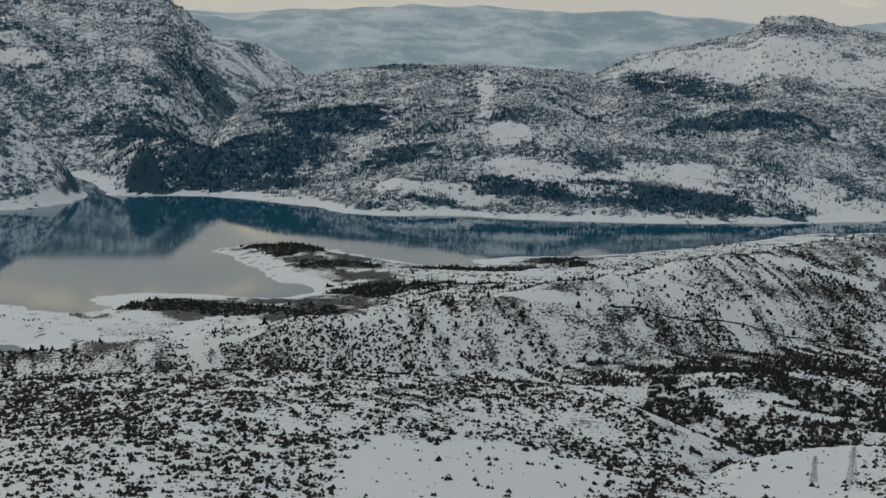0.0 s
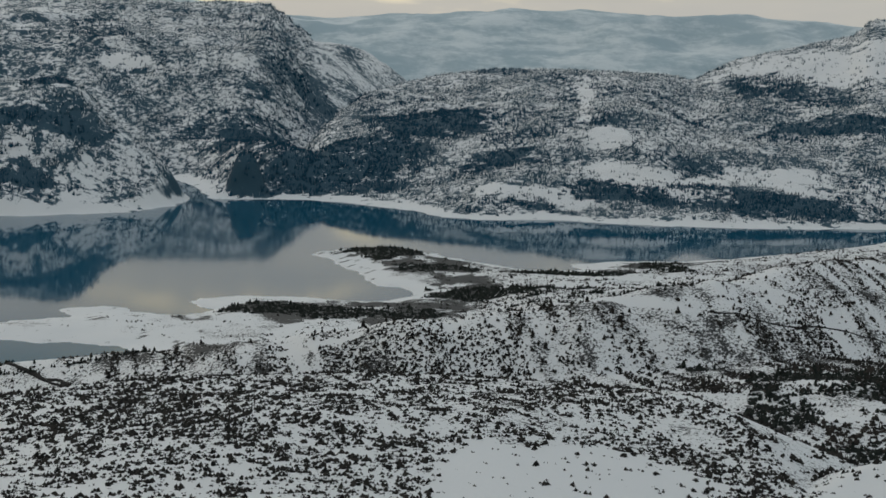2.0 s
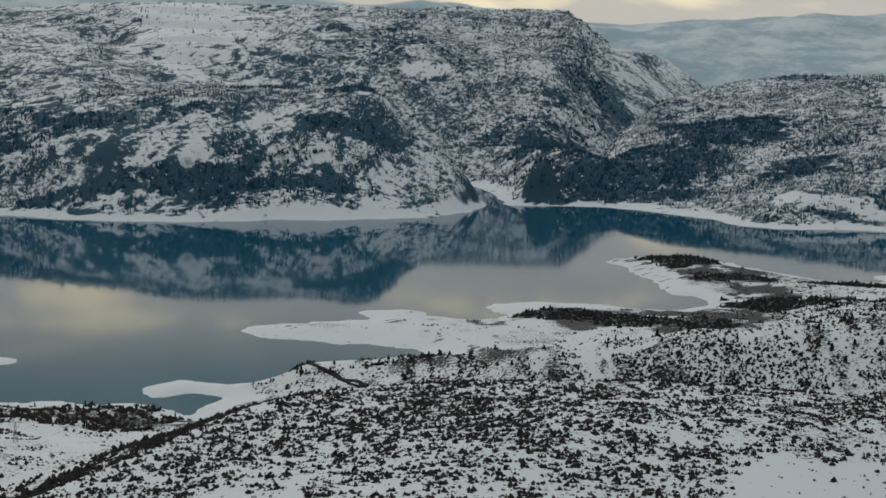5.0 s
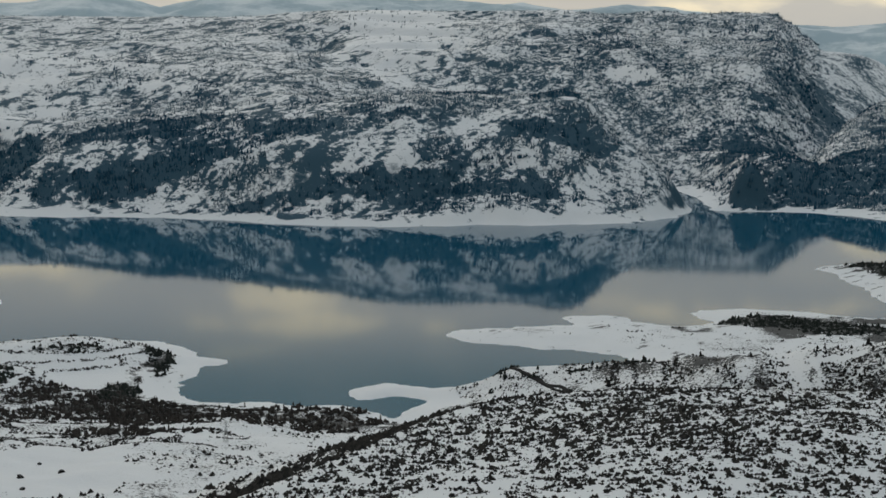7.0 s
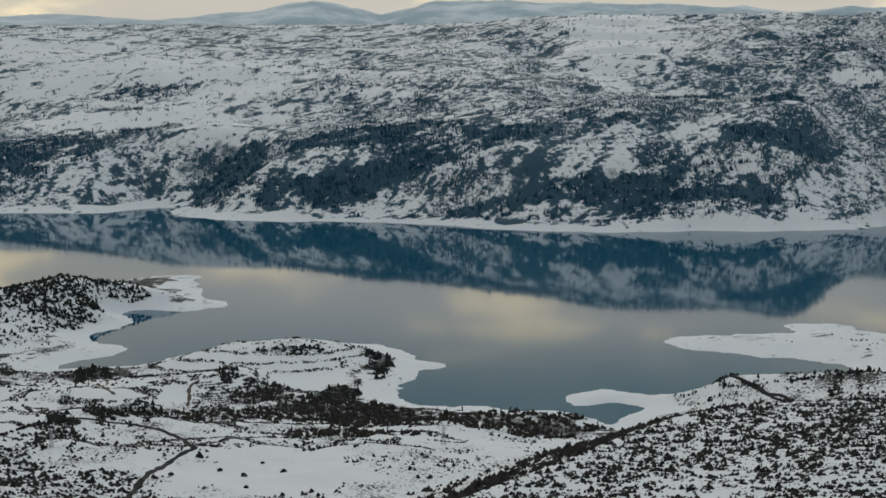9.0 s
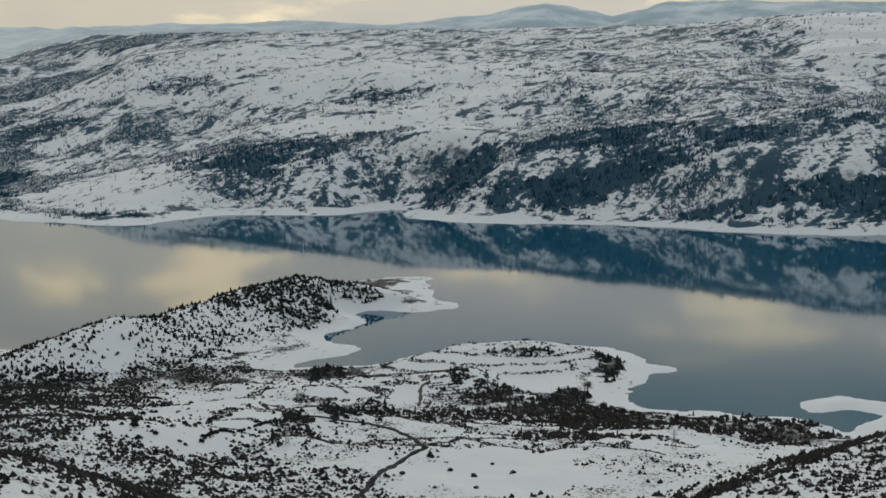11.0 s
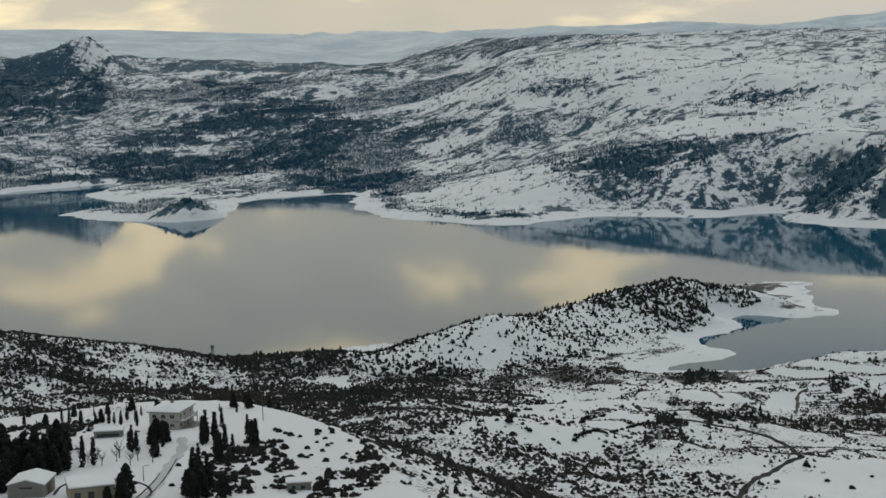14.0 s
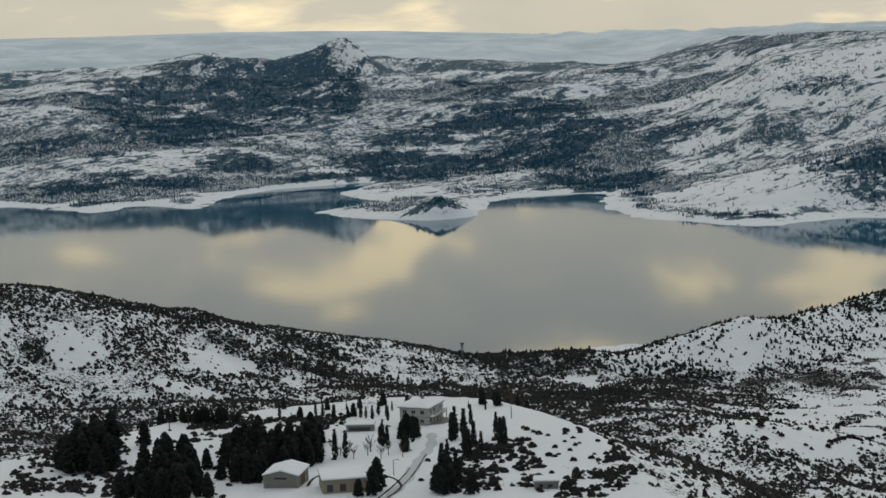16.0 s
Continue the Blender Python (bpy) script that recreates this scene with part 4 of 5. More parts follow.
def window(parent, x, y, z, w, h, face):
    """A framed pane on a wall; face: 'f' the -y side, 'r' the +x side."""
    bm = bmesh.new()
    t = 0.07
    if face == "f":
        box(bm, x - w / 2 - t, y - 0.06, z, x + w / 2 + t, y + 0.02, z + t)
        box(bm, x - w / 2 - t, y - 0.06, z + h - t, x + w / 2 + t, y + 0.02, z + h)
        for sx in (-w / 2 - t, -t / 2, w / 2):
            box(bm, x + sx, y - 0.055, z + t, x + sx + t, y + 0.02, z + h - t)
        glass = boxed(x - w / 2, y - 0.02, z + t, x + w / 2, y + 0.01, z + h - t)
        sill = boxed(x - w / 2 - 0.15, y - 0.16, z - 0.08, x + w / 2 + 0.15, y, z)
    else:
        box(bm, x - 0.02, y - w / 2 - t, z, x + 0.06, y + w / 2 + t, z + t)
        box(bm, x - 0.02, y - w / 2 - t, z + h - t, x + 0.06, y + w / 2 + t, z + h)
        for sy in (-w / 2 - t, -t / 2, w / 2):
            box(bm, x - 0.02, y + sy, z + t, x + 0.055, y + sy + t, z + h - t)
        glass = boxed(x - 0.01, y - w / 2, z + t, x + 0.02, y + w / 2, z + h - t)
        sill = boxed(x, y - w / 2 - 0.15, z - 0.08, x + 0.16, y + w / 2 + 0.15, z)
    ob = part("window", bm, FRAME, parent)
    part("pane", glass, DARK_GLASS, ob)
    part("sill", sill, CONCRETE, ob)


def hip_roof(w, d, z, rise, over, thick):
    """A low hipped roof slab with rounded snow edges, centred on x, from y = 0 back."""
    bm = bmesh.new()
    x0, x1, y0, y1 = -over, w + over, -over, d + over
    lo = [bm.verts.new(p) for p in ((x0, y0, z), (x1, y0, z), (x1, y1, z), (x0, y1, z))]
    mid = [bm.verts.new(p) for p in ((x0, y0, z + thick), (x1, y0, z + thick), (x1, y1, z + thick), (x0, y1, z + thick))]
    k = min(w, d) / 2
    ra = bm.verts.new(((x0 + x1) / 2, y0 + k, z + thick + rise))
    rb = bm.verts.new(((x0 + x1) / 2, y1 - k, z + thick + rise))
    bm.faces.new(lo[::-1])
    for i in range(4):
        j = (i + 1) % 4
        bm.faces.new((lo[i], lo[j], mid[j], mid[i]))
    bm.faces.new((mid[0], mid[1], ra))
    bm.faces.new((mid[1], mid[2], rb, ra))
    bm.faces.new((mid[2], mid[3], rb))
    bm.faces.new((mid[3], mid[0], ra, rb))
    bmesh.ops.bevel(bm, geom=[e for e in bm.edges if e.verts[0].co.z > z + 0.01 and e.verts[1].co.z > z + 0.01], offset=0.12, segments=2, affect="EDGES")
    return bm


def villa():
    w, d, h = 9.0, 12.0, 5.6
    h0 = root("house", -400.5, 281.0, 31, "two-storey cream house with a snow-covered hipped roof", "house", drop=0.4)
    part("wall", boxed(0, 0, 0, w, d, h + 0.4), PLASTER, h0)
    part("plinth", boxed(-0.08, -0.08, 0, w + 0.08, d + 0.08, 0.9), CONCRETE, h0)
    part("floor_band", boxed(-0.06, -0.06, 3.1, w + 0.06, d + 0.06, 3.3), CONCRETE, h0)
    roof = part("roof", hip_roof(w, d, h + 0.4, 1.0, 0.7, 0.3), SNOW, h0, "thick snow on a low hipped roof")
    part("eaves", boxed(-0.68, -0.68, h + 0.22, w + 0.68, d + 0.68, h + 0.396), WOOD, roof)
    ch = part("chimney", boxed(w * 0.45, d * 0.55, h + 0.9, w * 0.45 + 0.8, d * 0.55 + 0.8, h + 2.3), CONCRETE, h0)
    part("chimney_cap", boxed(w * 0.45 - 0.1, d * 0.55 - 0.1, h + 2.3, w * 0.45 + 0.9, d * 0.55 + 0.9, h + 2.42), WOOD, ch)
    for z in (1.4, 4.0):
        for x in (1.6, 4.4, 7.2):
            window(h0, x, 0, z, 1.3, 1.2, "f")
        for y in (2.0, 5.0, 9.5):
            window(h0, w, y, z, 1.4, 1.2, "r")
    bal = part("balcony", boxed(w + 0.004, 1.0, 3.0, w + 1.7, 11.0, 3.2), CONCRETE, h0)
    rail = bmesh.new()
    for y in np.arange(1.0, 11.01, 0.5):
        strut(rail, (w + 1.65, y, 3.2), (w + 1.65, y, 4.1), 0.05)
    strut(rail, (w + 1.65, 1.0, 4.1), (w + 1.65, 11.0, 4.1), 0.08)
    part("railing", rail, STEEL, bal)
    part("balcony_snow", boxed(w + 0.1, 1.05, 3.2, w + 1.6, 10.95, 3.32, bevel=0.05), SNOW, bal)
    for y in (1.2, 6.0, 10.7):
        part("post", boxed(w + 1.45, y, 0.3, w + 1.65, y + 0.2, 3.0), CONCRETE, h0)
    door = part("door", boxed(w, 7.0, 0.9, w + 0.08, 8.0, 3.0), WOOD, h0)
    part("handle", boxed(w + 0.08, 7.1, 1.9, w + 0.13, 7.16, 2.05), STEEL, door)
    part("terrace", boxed(w + 0.1, -1.5, 0.1, w + 3.2, 12.0, 0.7), CONCRETE, h0, "snowy concrete terrace in front of the house")


def gable_shed():
    w, d, h, rise = 8.4, 9.5, 3.2, 1.1
    s = root("shed", -337.5, 196.8, 43, "grey blockwork shed with a snow-covered gable roof", "shed", drop=0.4)
    bm = bmesh.new()
    prof = ((0, 0), (w, 0), (w, h + 0.4), (w / 2, h + rise + 0.4), (0, h + 0.4))
    a = [bm.verts.new((x, 0, z)) for x, z in prof]
    b = [bm.verts.new((x, d, z)) for x, z in prof]
    bm.faces.new(a)
    bm.faces.new(b[::-1])
    for i in range(5):
        j = (i + 1) % 5
        bm.faces.new((a[j], a[i], b[i], b[j]))
    bmesh.ops.recalc_face_normals(bm, faces=bm.faces)
    part("wall", bm, GREY_WALL, s)
    for sx in (-1, 1):
        bm = bmesh.new()
        xe, xr = w / 2 + sx * (w / 2 + 0.35), w / 2
        ze, zr = h + 0.4 - rise * 0.35 / (w / 2), h + 0.4 + rise
        v = [bm.verts.new((x, y, z + dz)) for dz in (0.01, 0.35) for x, z in ((xe, ze), (xr, zr)) for y in (-0.4, d + 0.4)]
        for f in ((0, 1, 3, 2), (4, 6, 7, 5), (0, 4, 5, 1), (2, 3, 7, 6), (0, 2, 6, 4), (1, 5, 7, 3)):
            bm.faces.new([v[i] for i in f])
        bmesh.ops.recalc_face_normals(bm, faces=bm.faces)
        bmesh.ops.bevel(bm, geom=list(bm.edges), offset=0.08, segments=2, affect="EDGES")
        part("roof_slope", bm, SNOW, s, "snow-laden roof slope")
    part("gate", boxed(w, 2.6, 0.4, w + 0.06, 6.0, 3.0), WOOD, s, "dark timber gate in the side wall")
    part("window_strip", boxed(2.6, -0.04, 2.6, 5.6, 0.02, 3.0), DARK_GLASS, s)
    part("corner_pier", boxed(-0.12, -0.12, 0, 0.4, 0.4, h + 0.3), CONCRETE, s)
    part("corner_pier", boxed(w - 0.4, -0.12, 0, w + 0.12, 0.4, h + 0.3), CONCRETE, s)


def flat_block(name, x, y, rz, w, d, h, wall, label, openings=()):
    s = root(name, x, y, rz, label, "building", drop=0.5)
    part("wall", boxed(0, 0, 0, w, d, h + 0.5), wall, s)
    part("cornice", boxed(-0.25, -0.25, h + 0.5, w + 0.25, d + 0.25, h + 0.7), CONCRETE, s)
    part("snow_cap", boxed(-0.22, -0.22, h + 0.7, w + 0.22, d + 0.22, h + 1.05, bevel=0.14), SNOW, s, "thick layer of roof snow")
    for x0, x1, z0, z1 in openings:
        part("opening", boxed(x0, -0.04, z0, x1, 0.03, z1), DARK_GLASS, s)


def shelter():
    s = root("shelter", -366.0, 204.0, 50, "open timber shelter with snow on its roof beside pines", "shelter", drop=0.2)
    for x in (0, 3.4):
        for y in (0, 2.4):
            part("post", boxed(x, y, 0, x + 0.16, y + 0.16, 2.5), WOOD, s)
    part("roof", boxed(-0.3, -0.3, 2.5, 3.9, 2.9, 2.66), WOOD, s)
    part("roof_snow", boxed(-0.3, -0.3, 2.66, 3.9, 2.9, 2.95, bevel=0.1), SNOW, s)


def pylon(x, y, rz, height):
    p = root("pylon", x, y, rz, "grey steel lattice power pylon standing in snow", "pylon", "power line pylons", drop=0.3)
    b, t = height * 0.105, height * 0.022
    corner = ((-1, -1), (1, -1), (1, 1), (-1, 1))
    wide = lambda f: b + (t - b) * f
    for cx, cy in corner:
        bm = bmesh.new()
        strut(bm, (cx * b, cy * b, 0), (cx * t, cy * t, height * 0.96), 0.10)
        part("leg", bm, PALE_STEEL, p)
    bm = bmesh.new()
    n = 8
    for k in range(n):
        f0, f1 = k / n * 0.96, (k + 1) / n * 0.96
        for (ax, ay), (bx, by) in zip(corner, corner[1:] + corner[:1]):
            w0, w1 = wide(k / n), wide((k + 1) / n)
            strut(bm, (ax * w0, ay * w0, f0 * height), (bx * w1, by * w1, f1 * height), 0.05)
            strut(bm, (bx * w0, by * w0, f0 * height), (ax * w1, ay * w1, f1 * height), 0.05)
            strut(bm, (ax * w1, ay * w1, f1 * height), (bx * w1, by * w1, f1 * height), 0.05)
    part("bracing", bm, PALE_STEEL, p)
    for f, reach in ((0.74, 0.15), (0.86, 0.12), (0.97, 0.05)):
        bm = bmesh.new()
        q = reach * height
        strut(bm, (-q, 0, f * height), (q, 0, f * height), 0.1)
        strut(bm, (-q, 0, f * height), (0, 0, (f + 0.05) * height), 0.05)
        strut(bm, (q, 0, f * height), (0, 0, (f + 0.05) * height), 0.05)
        arm = part("crossarm", bm, PALE_STEEL, p)
        for sx in (-1, 1):
            bm = bmesh.new()
            strut(bm, (sx * q, 0, f * height), (sx * q, 0, f * height - 0.5), 0.09)
            part("insulator", bm, WOOD, arm)


def mast(x, y, height):
    m = root("tower", x, y, 20, "thin dark lookout mast above the shore trees", "tower", drop=0.3)
    for sx in (-0.6, 0.6):
        for sy in (-0.6, 0.6):
            bm = bmesh.new()
            strut(bm, (sx, sy, 0), (sx * 0.7, sy * 0.7, height * 0.8), 0.16)
            part("leg", bm, STEEL, m)
    bm = bmesh.new()
    for k in range(5):
        z0, z1 = height * 0.16 * k, height * 0.16 * (k + 1)
        for sy in (-0.55, 0.55):
            strut(bm, (-0.55, sy, z0), (0.55, sy, z1), 0.1)
            strut(bm, (sy, 0.55, z0), (sy, -0.55, z1), 0.1)
    part("bracing", bm, STEEL, m)
    part("cabin", boxed(-0.8, -0.8, height * 0.8, 0.8, 0.8, height * 0.97, bevel=0.08), CONCRETE, m)
    part("cabin_roof", boxed(-0.95, -0.95, height * 0.97, 0.95, 0.95, height, bevel=0.04), WOOD, m)


def pole(x, y, height, label, lamp=False):
    p = root("lamp_post" if lamp else "utility_pole", x, y, 40, label, "lamp post" if lamp else "pole", drop=0.3)
    bm = bmesh.new()
    bmesh.ops.create_cone(bm, segments=8, radius1=0.13, radius2=0.08, depth=height, cap_ends=True)
    bmesh.ops.translate(bm, verts=bm.verts, vec=(0, 0, height / 2))
    part("shaft", bm, STEEL if lamp else WOOD, p)
    if lamp:
        bm = bmesh.new()
        strut(bm, (0, 0, height - 0.05), (1.0, 0, height + 0.15), 0.07)
        arm = part("arm", bm, STEEL, p)
        part("lamp_head", boxed(0.8, -0.12, height + 0.08, 1.4, 0.12, height + 0.22, bevel=0.04), STEEL, arm)
    else:
        bm = bmesh.new()
        strut(bm, (-0.9, 0, height - 0.5), (0.9, 0, height - 0.5), 0.12)
        part("crossarm", bm, WOOD, p)


def ribbon(name, pts, width, mat, label, category, lift=0.3, plan=True):
    """A track laid on the ground along plan points."""
    p = [Vector((a, b, 0)) * (K if plan else 1) for a, b in pts]
    line = []
    for i in range(len(p) - 1):
        a, b, c, d = p[max(i - 1, 0)], p[i], p[i + 1], p[min(i + 2, len(p) - 1)]
        n = max(2, int((c - b).length / 1.5))
        for k in range(n):
            t = k / n
            line.append(0.5 * ((2 * b) + (c - a) * t + (2 * a - 5 * b + 4 * c - d) * t * t + (3 * b - a - 3 * c + d) * t ** 3))
    line.append(p[-1])
    V = []
    for i, q in enumerate(line):
        d = (line[min(i + 1, len(line) - 1)] - line[max(i - 1, 0)]).normalized()
        s = Vector((-d.y, d.x, 0))
        w = width * (0.5 + 0.12 * math.sin(i * 0.7) + 0.06 * math.sin(i * 2.3))
        for k in (-1, -0.5, 0, 0.5, 1):
            V.append(q + s * w * k)
    V = np.array([v[:] for v in V])
    z = land(V[:, 0] / K, V[:, 1] / K)[0] * K
    V[:, 2] = z + lift - 0.0
    V[0::5, 2] -= 0.5
    V[4::5, 2] -= 0.5
    q = [(i * 5 + k, (i + 1) * 5 + k, (i + 1) * 5 + k + 1, i * 5 + k + 1) for i in range(len(line) - 1) for k in range(4)]
    ob = mesh_object(name, V, np.array(q)[:, ::-1], mat)
    return tagged(ob, label, category, kind="structure")


# trees of the garden: a trunk and a crown of many small tufts
def tufts(seed, count, shape, size, droop=0.0):
    g = np.random.default_rng(seed)
    V, Fc = [], []
    for k in range(count):
        h, rad = shape(g)
        a = g.uniform(0, 2 * math.pi)
        c = np.array((rad * math.cos(a), rad * math.sin(a), h))
        out = np.array((math.cos(a), math.sin(a), droop))
        side = np.array((-math.sin(a), math.cos(a), 0))
        s = size * g.uniform(0.6, 1.3)
        b = len(V)
        V += [c + out * s, c - out * s * 0.4 + side * s * 0.6, c - out * s * 0.4 - side * s * 0.6, c + np.array((0, 0, s * g.uniform(0.5, 1.0))), c - np.array((0, 0, s * 0.4))]
        Fc += [(b, b + 1, b + 3), (b, b + 3, b + 2), (b + 1, b + 2, b + 3), (b, b + 4, b + 1), (b, b + 2, b + 4), (b + 1, b + 4, b + 2)]
    return np.array(V), np.array(Fc)


def garden_tree(name, seed, kind):
    """kind: pine (broad), cypress (narrow); one unit is a metre, about 10 m high."""
    t = new(name)
    g = np.random.default_rng(seed)
    if kind == "cypress":
        def shape(q):
            h = q.uniform(0.05, 1)
            return h * 10, (1.25 * (1 - h) ** 0.75 * min(1, h * 6) + 0.05) * q.uniform(0.55, 1.05)
        v, f = tufts(seed, 200, shape, 0.6, 0.5)
    else:
        def shape(q):
            h = q.uniform(0.08, 1)
            return h * 10, (2.7 * (1 - h) ** 0.62 * min(1, h * 5 + 0.3) + 0.1) * q.uniform(0.3, 1.0) * (1.35 if q.random() < 0.15 else 1)
        v, f = tufts(seed, 360, shape, 0.95, -0.1)
    crown = mesh_object("crown", v, f, FIR, False)
    crown.parent = t
    bm = bmesh.new()
    bmesh.ops.create_cone(bm, segments=8, radius1=0.22, radius2=0.05, depth=9.0, cap_ends=True)
    bmesh.ops.translate(bm, verts=bm.verts, vec=(0, 0, 4.3))
    for k in range(7):
        a, z = g.uniform(0, 6.28), 1.5 + k * 0.9
        strut(bm, (0, 0, z), (1.3 * math.cos(a) * (1 - z / 10), 1.3 * math.sin(a) * (1 - z / 10), z + 0.5), 0.09)
    part("trunk", bm, BARK, t)
    if kind == "cypress":
        return tagged(t, "tall narrow dark cypress rising from snow", "tree", "garden conifers")
    return tagged(t, "dense dark pine with drooping snow-dusted boughs", "tree", "garden conifers")


def bare_tree(name, seed):
    t = new(name)
    g = np.random.default_rng(seed)
    bm = bmesh.new()
    bmesh.ops.create_cone(bm, segments=6, radius1=0.16, radius2=0.05, depth=3.0, cap_ends=True)
    bmesh.ops.translate(bm, verts=bm.verts, vec=(0, 0, 1.4))
    part("trunk", bm, BARK, t)
    bm = bmesh.new()
    for k in range(14):
        a, z, l = g.uniform(0, 6.28), g.uniform(1.0, 2.8), g.uniform(0.8, 1.7)
        tip = Vector((l * math.cos(a) * 0.8, l * math.sin(a) * 0.8, z + l))
        strut(bm, (0, 0, z), tip, 0.05)
        for q in range(3):
            strut(bm, tip * 0.7 + Vector((0, 0, z * 0.3)), tip + Vector((g.uniform(-0.5, 0.5), g.uniform(-0.5, 0.5), g.uniform(0, 0.7))), 0.03)
    part("branches", bm, BARK, t)
    return tagged(t, "bare leafless orchard tree standing in snow", "tree", "bare garden trees")


def bush(name, seed):
    t = new(name)
    g = np.random.default_rng(seed)
    def shape(q):
        h = q.uniform(0, 1)
        return 0.15 + h * 1.1, 1.05 * math.sqrt(max(0.02, 1 - h * h)) * q.uniform(0.5, 1.05)
    v, f = tufts(seed, 60, shape, 0.44)
    crown = mesh_object("crown", v, f, SHRUB, False)
    crown.parent = t
    bm = bmesh.new()
    for k in range(4):
        a = g.uniform(0, 6.28)
        strut(bm, (0, 0, -0.2), (0.5 * math.cos(a), 0.5 * math.sin(a), 0.8), 0.07)
    part("stem", bm, BARK, t)
    return tagged(t, "round dark bush alone on a white snowfield", "bush", "bushes on the snowfield")


villa()
gable_shed()
flat_block("garage", -320.2, 202.2, 62, 10.2, 10.5, 3.0, TAN_WALL, "low tan building with deep snow on its flat roof", ((1.0, 2.4, 0.9, 2.6), (4.0, 5.4, 0.9, 2.6), (7.2, 8.6, 0.9, 2.6)))
flat_block("outbuilding", -401.5, 262.5, 52, 8.0, 5.0, 1.7, GREY_WALL, "long low outbuilding under a slab of snow", ((0.8, 7.0, 0.8, 1.7),))
flat_block("hut", -289.5, 240.0, 50, 5.6, 4.2, 1.6, GREY_WALL, "small grey hut with a snow-covered roof beside the lane", ((1.2, 2.0, 0.9, 1.6), (3.2, 4.2, 0.9, 1.6)))
shelter()
for x, y, rz, hgt in ((127.5, 381.7, 20, 9.2), (119.1, 384.4, 20, 6.6), (-430, 564, 50, 8.0), (-291, 658, 30, 9.5)):
    pylon(x, y, rz, hgt)
mast(-776.0, 591.0, 9.5)
pole(-387.7, 313.2, 8.5, "tall dark timber utility pole on the knoll's edge")
pole(-328.6, 228.1, 4.0, "thin street lamp beside the snowy drive", lamp=True)
pole(-452.0, 238.0, 4.5, "lone timber pole on the snow behind the cypress row")

PINES = [garden_tree("pine", 3 + k, "pine") for k in range(3)]
CYPRESSES = [garden_tree("cypress", 13 + k, "cypress") for k in range(3)]
BARES = [bare_tree("bare_tree", 23 + k) for k in range(2)]
SHRUBS = [bush("bush", 33 + k) for k in range(3)]
trng = random.Random(5)
used = set()


def plant(kinds, x, y, z, high, unit):
    src = trng.choice(kinds)
    s = high / unit
    m = pose(x, y, z - 0.2, 0, 0, trng.uniform(0, 360)) @ Matrix.Diagonal((s * trng.uniform(0.85, 1.15), s * trng.uniform(0.85, 1.15), s, 1))
    if src.name in used:
        copy_thing(src, m @ Matrix.Diagonal((1 / src.scale.x, 1 / src.scale.y, 1 / src.scale.z, 1)))
    else:
        used.add(src.name)
        src.matrix_world = m


def stand(kinds, unit, spots, lo, hi, extra=0):
    """Plant a group; extra trees fill the gaps between its members."""
    spots = list(spots)
    for k in range(extra):
        (ax, ay), (bx, by) = trng.choice(spots), trng.choice(spots)
        if math.hypot(ax - bx, ay - by) < 12:
            spots.append(((ax + bx) / 2 + trng.uniform(-1, 1), (ay + by) / 2 + trng.uniform(-1, 1)))
    spots = np.array([(x + trng.uniform(-0.8, 0.8), y + trng.uniform(-0.8, 0.8)) for x, y in spots])
    for (x, y), z in zip(spots, land(spots[:, 0] / K, spots[:, 1] / K)[0] * K):
        plant(kinds, float(x), float(y), float(z), trng.uniform(lo, hi), unit)


stand(PINES, 10, ((-407, 176), (-399, 176), (-398, 179), (-392, 179), (-395, 184), (-433, 193), (-433, 199), (-425, 199), (-412, 183), (-418, 192), (-404, 186), (-409, 190), (-424, 190), (-402, 180)), 7, 11, 14)
stand(PINES, 10, ((-354, 170), (-350, 172), (-346, 175), (-342, 177), (-341, 181), (-337, 182), (-364, 182), (-357, 185), (-364, 178), (-360, 176), (-352, 180), (-347, 183), (-356, 190), (-344, 172), (-350, 166)), 5, 8, 22)
stand(PINES, 10, ((-357, 196), (-351, 196), (-346, 197), (-349, 203), (-354, 212), (-358, 218), (-358, 222), (-365, 230), (-381, 211), (-376, 215), (-380, 224),
                  (-385, 234), (-388, 243), (-405, 228), (-403, 236), (-402, 243), (-370, 222), (-366, 214), (-362, 208), (-372, 206), (-374, 230), (-380, 238), (-394, 238), (-396, 228), (-390, 222), (-360, 226), (-352, 206)), 4.5, 7.5, 60)
stand(PINES + CYPRESSES, 10, ((-469, 238), (-467, 239), (-464, 240), (-461, 241), (-460, 243), (-457, 243), (-454, 244), (-451, 245), (-450, 247), (-447, 247), (-443, 248), (-445, 251)), 3.5, 5.5, 14)
stand(CYPRESSES, 10, ((-374, 255), (-370, 253), (-370, 256), (-369, 263), (-345, 263), (-350, 268), (-364, 273), (-368, 276), (-353, 272), (-351, 279), (-354, 282), (-362, 234), (-361, 236)), 5, 8, 8)
stand(PINES, 10, ((-377, 264), (-358, 252), (-362, 256), (-376, 269), (-384, 271)), 4.5, 6.5, 8)
stand(PINES, 10, ((-303, 222), (-300, 222), (-309, 230), (-301, 225), (-296, 227), (-311, 207), (-310, 209), (-315, 214), (-427, 211)), 4, 8)
stand(CYPRESSES, 10, ((-444, 279), (-439, 279), (-435, 280), (-427, 285), (-424, 285), (-421, 285), (-427, 292), (-423, 291), (-414, 286), (-317, 240), (-328, 253)), 3, 5)
stand(SHRUBS, 1.3, ((-314, 244), (-306, 236), (-322, 248), (-332, 250), (-338, 256), (-322, 240), (-326, 244), (-334, 262), (-342, 268), (-310, 240), (-318, 251), (-300, 236)), 0.6, 1.3)
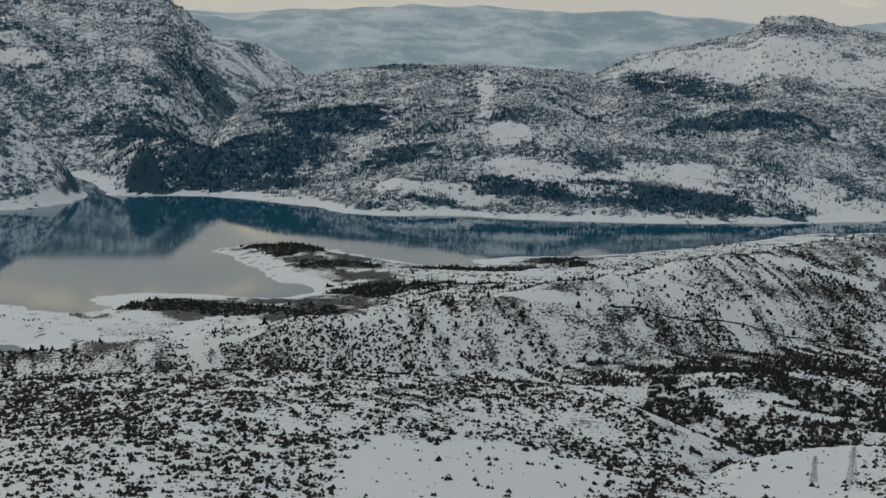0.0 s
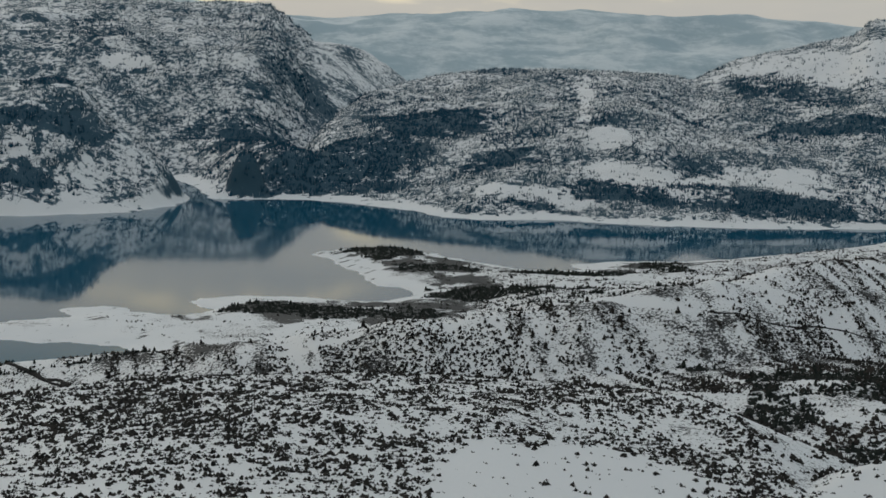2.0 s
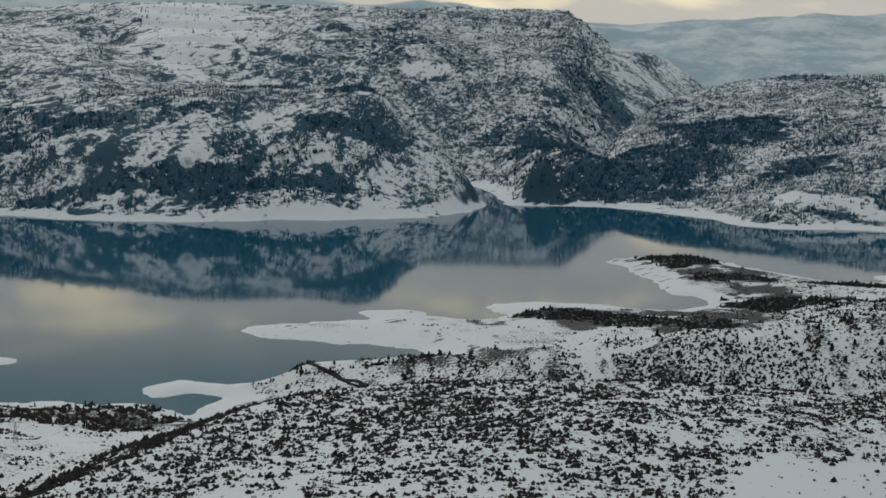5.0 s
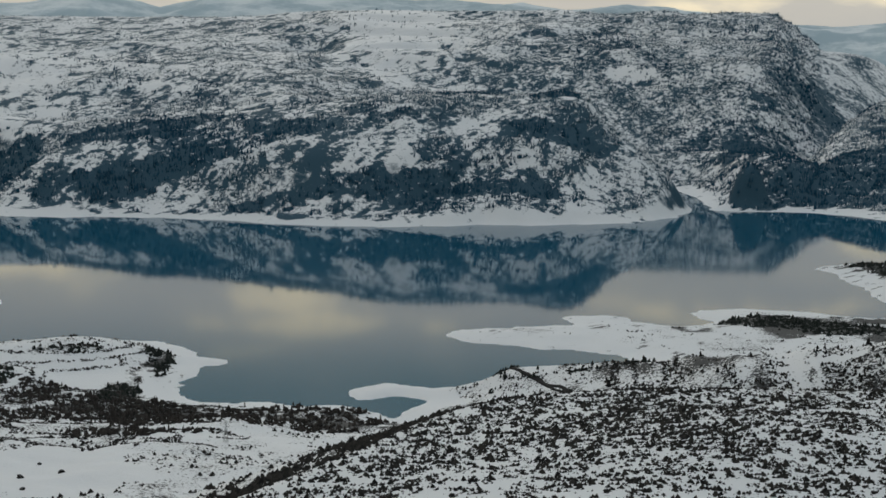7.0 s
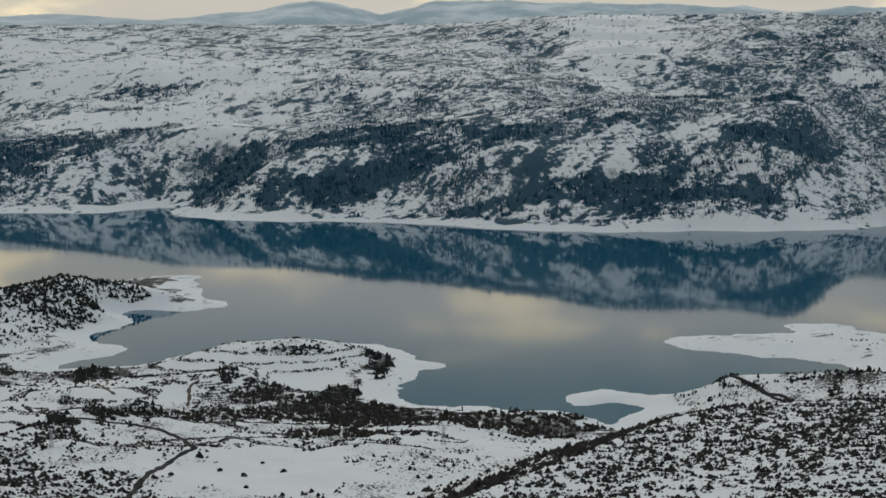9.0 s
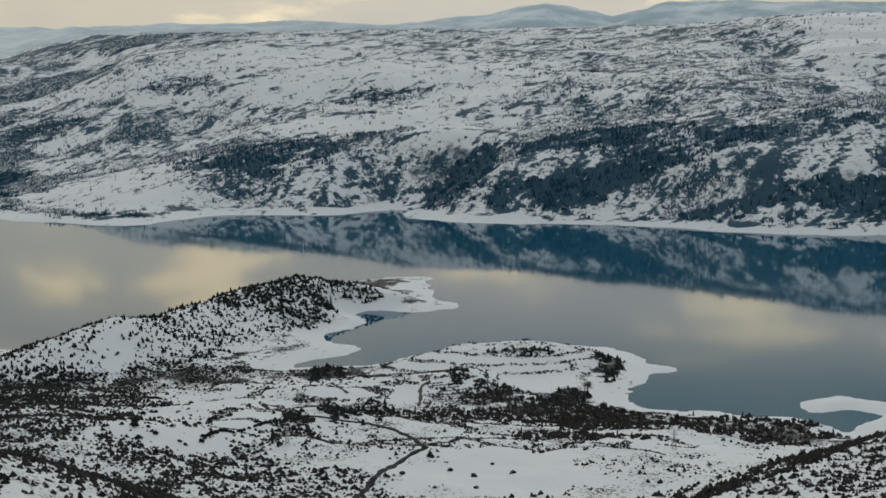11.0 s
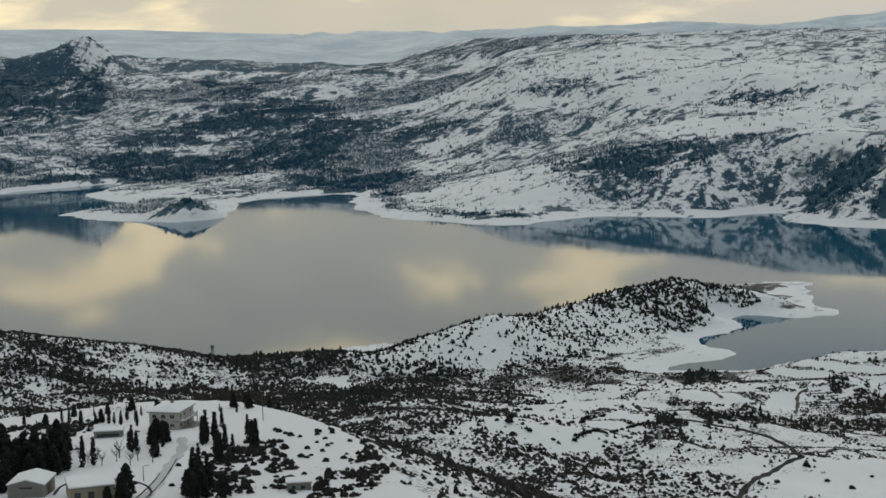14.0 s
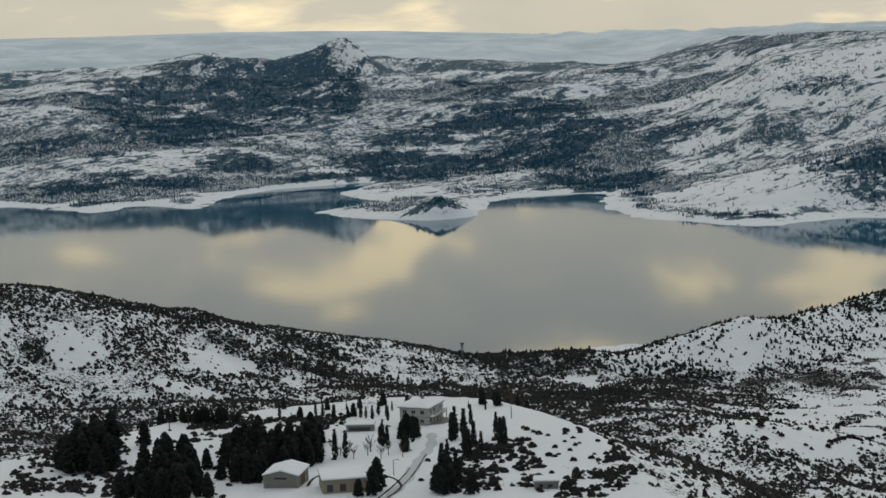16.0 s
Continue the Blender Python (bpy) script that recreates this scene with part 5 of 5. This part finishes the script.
stand(BARES, 4, ((-372, 238), (-368, 242), (-365, 246), (-360, 241), (-356, 245), (-352, 240), (-349, 246), (-452, 232), (-358, 236), (-366, 236)), 3, 5)
lone = ((-592, 657), (-589, 672), (-611, 708), (-609, 717), (-608, 723), (-628, 753), (-624, 763), (-590, 744), (-570, 656), (-565, 668), (-564, 629), (-745, 846), (-687, 765), (-685, 767), (-692, 781), (-704, 802), (-640, 726), (-598, 651), (-605, 660), (-687, 757), (-688, 803), (-648, 813), (-583, 652), (-583, 640), (-548, 682), (-539, 701))
stand(SHRUBS, 1.3, [(x * K, y * K) for x, y in lone], 1.1, 2.1)
stand(SHRUBS, 1.3, ((-330, 552), (-345, 560), (-322, 570), (-315, 530), (-352, 535), (-340, 585), (-372, 600), (-365, 575)), 0.9, 1.8)
stand(CYPRESSES, 10, [(x * K, y * K) for x, y in ((-453, 340), (-423, 324), (-479, 369), (-451, 357), (-433, 346), (-392, 290), (-379, 283), (-386, 283), (-384, 291), (-404, 300), (-458, 344), (-418, 319), (-412, 306), (-398, 294), (-456, 348), (-428, 332))], 5, 9, 10)
def within(poly, count):
    """Random places inside a four-cornered bed, in plan units."""
    out = []
    for k in range(count):
        u, v = trng.random(), trng.random()
        (ax, ay), (bx, by), (cx, cy), (dx, dy) = poly
        out.append(((ax * (1 - u) + bx * u) * (1 - v) + (dx * (1 - u) + cx * u) * v, (ay * (1 - u) + by * u) * (1 - v) + (dy * (1 - u) + cy * u) * v))
    return [(x * K, y * K) for x, y in out]


stand(PINES, 10, within(((-523, 290), (-500, 316), (-441, 277), (-450, 250)), 40), 4.5, 7.5)
stand(PINES, 10, within(((-489, 240), (-509, 262), (-466, 252), (-430, 222)), 26), 5, 8)
brake = []
while len(brake) < 60:
    u, v = trng.random(), trng.random()
    brake.append((-447 + 72 * u + v * (5 + 5 * u), 338 - 56 * u + v * (24 - 18 * u)))
stand(SHRUBS, 1.3, [(x * K, y * K) for x, y in brake], 0.6, 1.2)
stand(SHRUBS, 1.3, [(x * K, y * K) for x, y in [polar(trng.uniform(53, 66), trng.uniform(470, 660)) for k in range(40)]], 0.5, 1.0)
rim = [polar(trng.uniform(50.5, 62), trng.uniform(640, 688)) for k in range(34)]
stand(PINES + CYPRESSES, 10, [(x * K, y * K) for x, y in rim], 2.5, 5)
flank = [polar(trng.uniform(47.0, 51.0), trng.uniform(460, 600)) for k in range(60)] + [polar(trng.uniform(60, 68), trng.uniform(470, 640)) for k in range(45)]
stand(SHRUBS, 1.3, [(x * K, y * K) for x, y in flank], 0.6, 1.2)
hedge = []
for (ax, ay), (bx, by) in zip(((-570, 675), (-574, 700), (-583, 735), (-584, 755)), ((-574, 700), (-583, 735), (-584, 755), (-582, 781))):
    hedge += [(ax + (bx - ax) * k / 9, ay + (by - ay) * k / 9) for k in range(9) if trng.random() < 0.85]
stand(SHRUBS, 1.3, [(x * K, y * K) for x, y in hedge], 0.9, 1.5)

ribbon("road", ((-410, 575), (-429, 618), (-452, 667), (-465, 705), (-468, 725), (-468, 734), (-478, 747), (-503, 778), (-530, 799), (-556, 807), (-576, 798), (-589, 791), (-605, 790), (-650, 828)), 3.4, TRACK,
       "dark cleared country road winding through snow", "road")
ribbon("lane", ((-663, 922), (-641, 898), (-618, 877)), 2.2, WOOD, "narrow brown lane between snowy fields", "road", 0.3)
ribbon("lane_2", ((-597, 942), (-593, 926), (-580, 905), (-567, 882)), 2.2, WOOD, "narrow brown lane beside the orchard rows", "road", 0.3)
ribbon("driveway", ((-376, 256), (-399, 281), (-419, 299), (-450, 328), (-474, 346)), 4.2, PACKED, "wide drive of packed grey snow up to the house", "road", 0.15)
ribbon("wheel_track", ((-378, 259), (-399, 282), (-418, 300), (-436, 316)), 0.5, TRACK, "dark wheel rut pressed into the snowy drive", "road", 0.22)
ribbon("wheel_track_2", ((-379, 256), (-400, 279), (-416, 295)), 0.4, TRACK, "thin second wheel rut in the snowy drive", "road", 0.22)
ribbon("loop_road", ((-414, 256), (-425, 266), (-428, 276), (-418, 282), (-404, 281), (-390, 273), (-382, 263)), 0.9, TRACK, "curved dark track round the flat-roofed building", "road", 0.2)
ribbon("cut_road", ((-268, 1078), (-254, 1062), (-244, 1052), (-235, 1040), (-222, 1030), (-214, 1014), (-204, 1006)), 2.6, TRACK, "dark earth road cut into the snowy hillside", "road", 0.5)
ribbon("cut_road_2", ((-262, 1072), (-248, 1054), (-236, 1040), (-226, 1028), (-217, 1020), (-206, 1008), (-196, 1000)), 1.3, TRACK, "narrow dark ditch below the hillside road", "road", 0.5)
ribbon("hill_track", ((180, 1024), (207, 1028), (228, 1030), (263, 1046), (288, 1046), (330, 1050)), 1.6, TRACK, "narrow dark track across the scrubby slope", "road", 0.2)
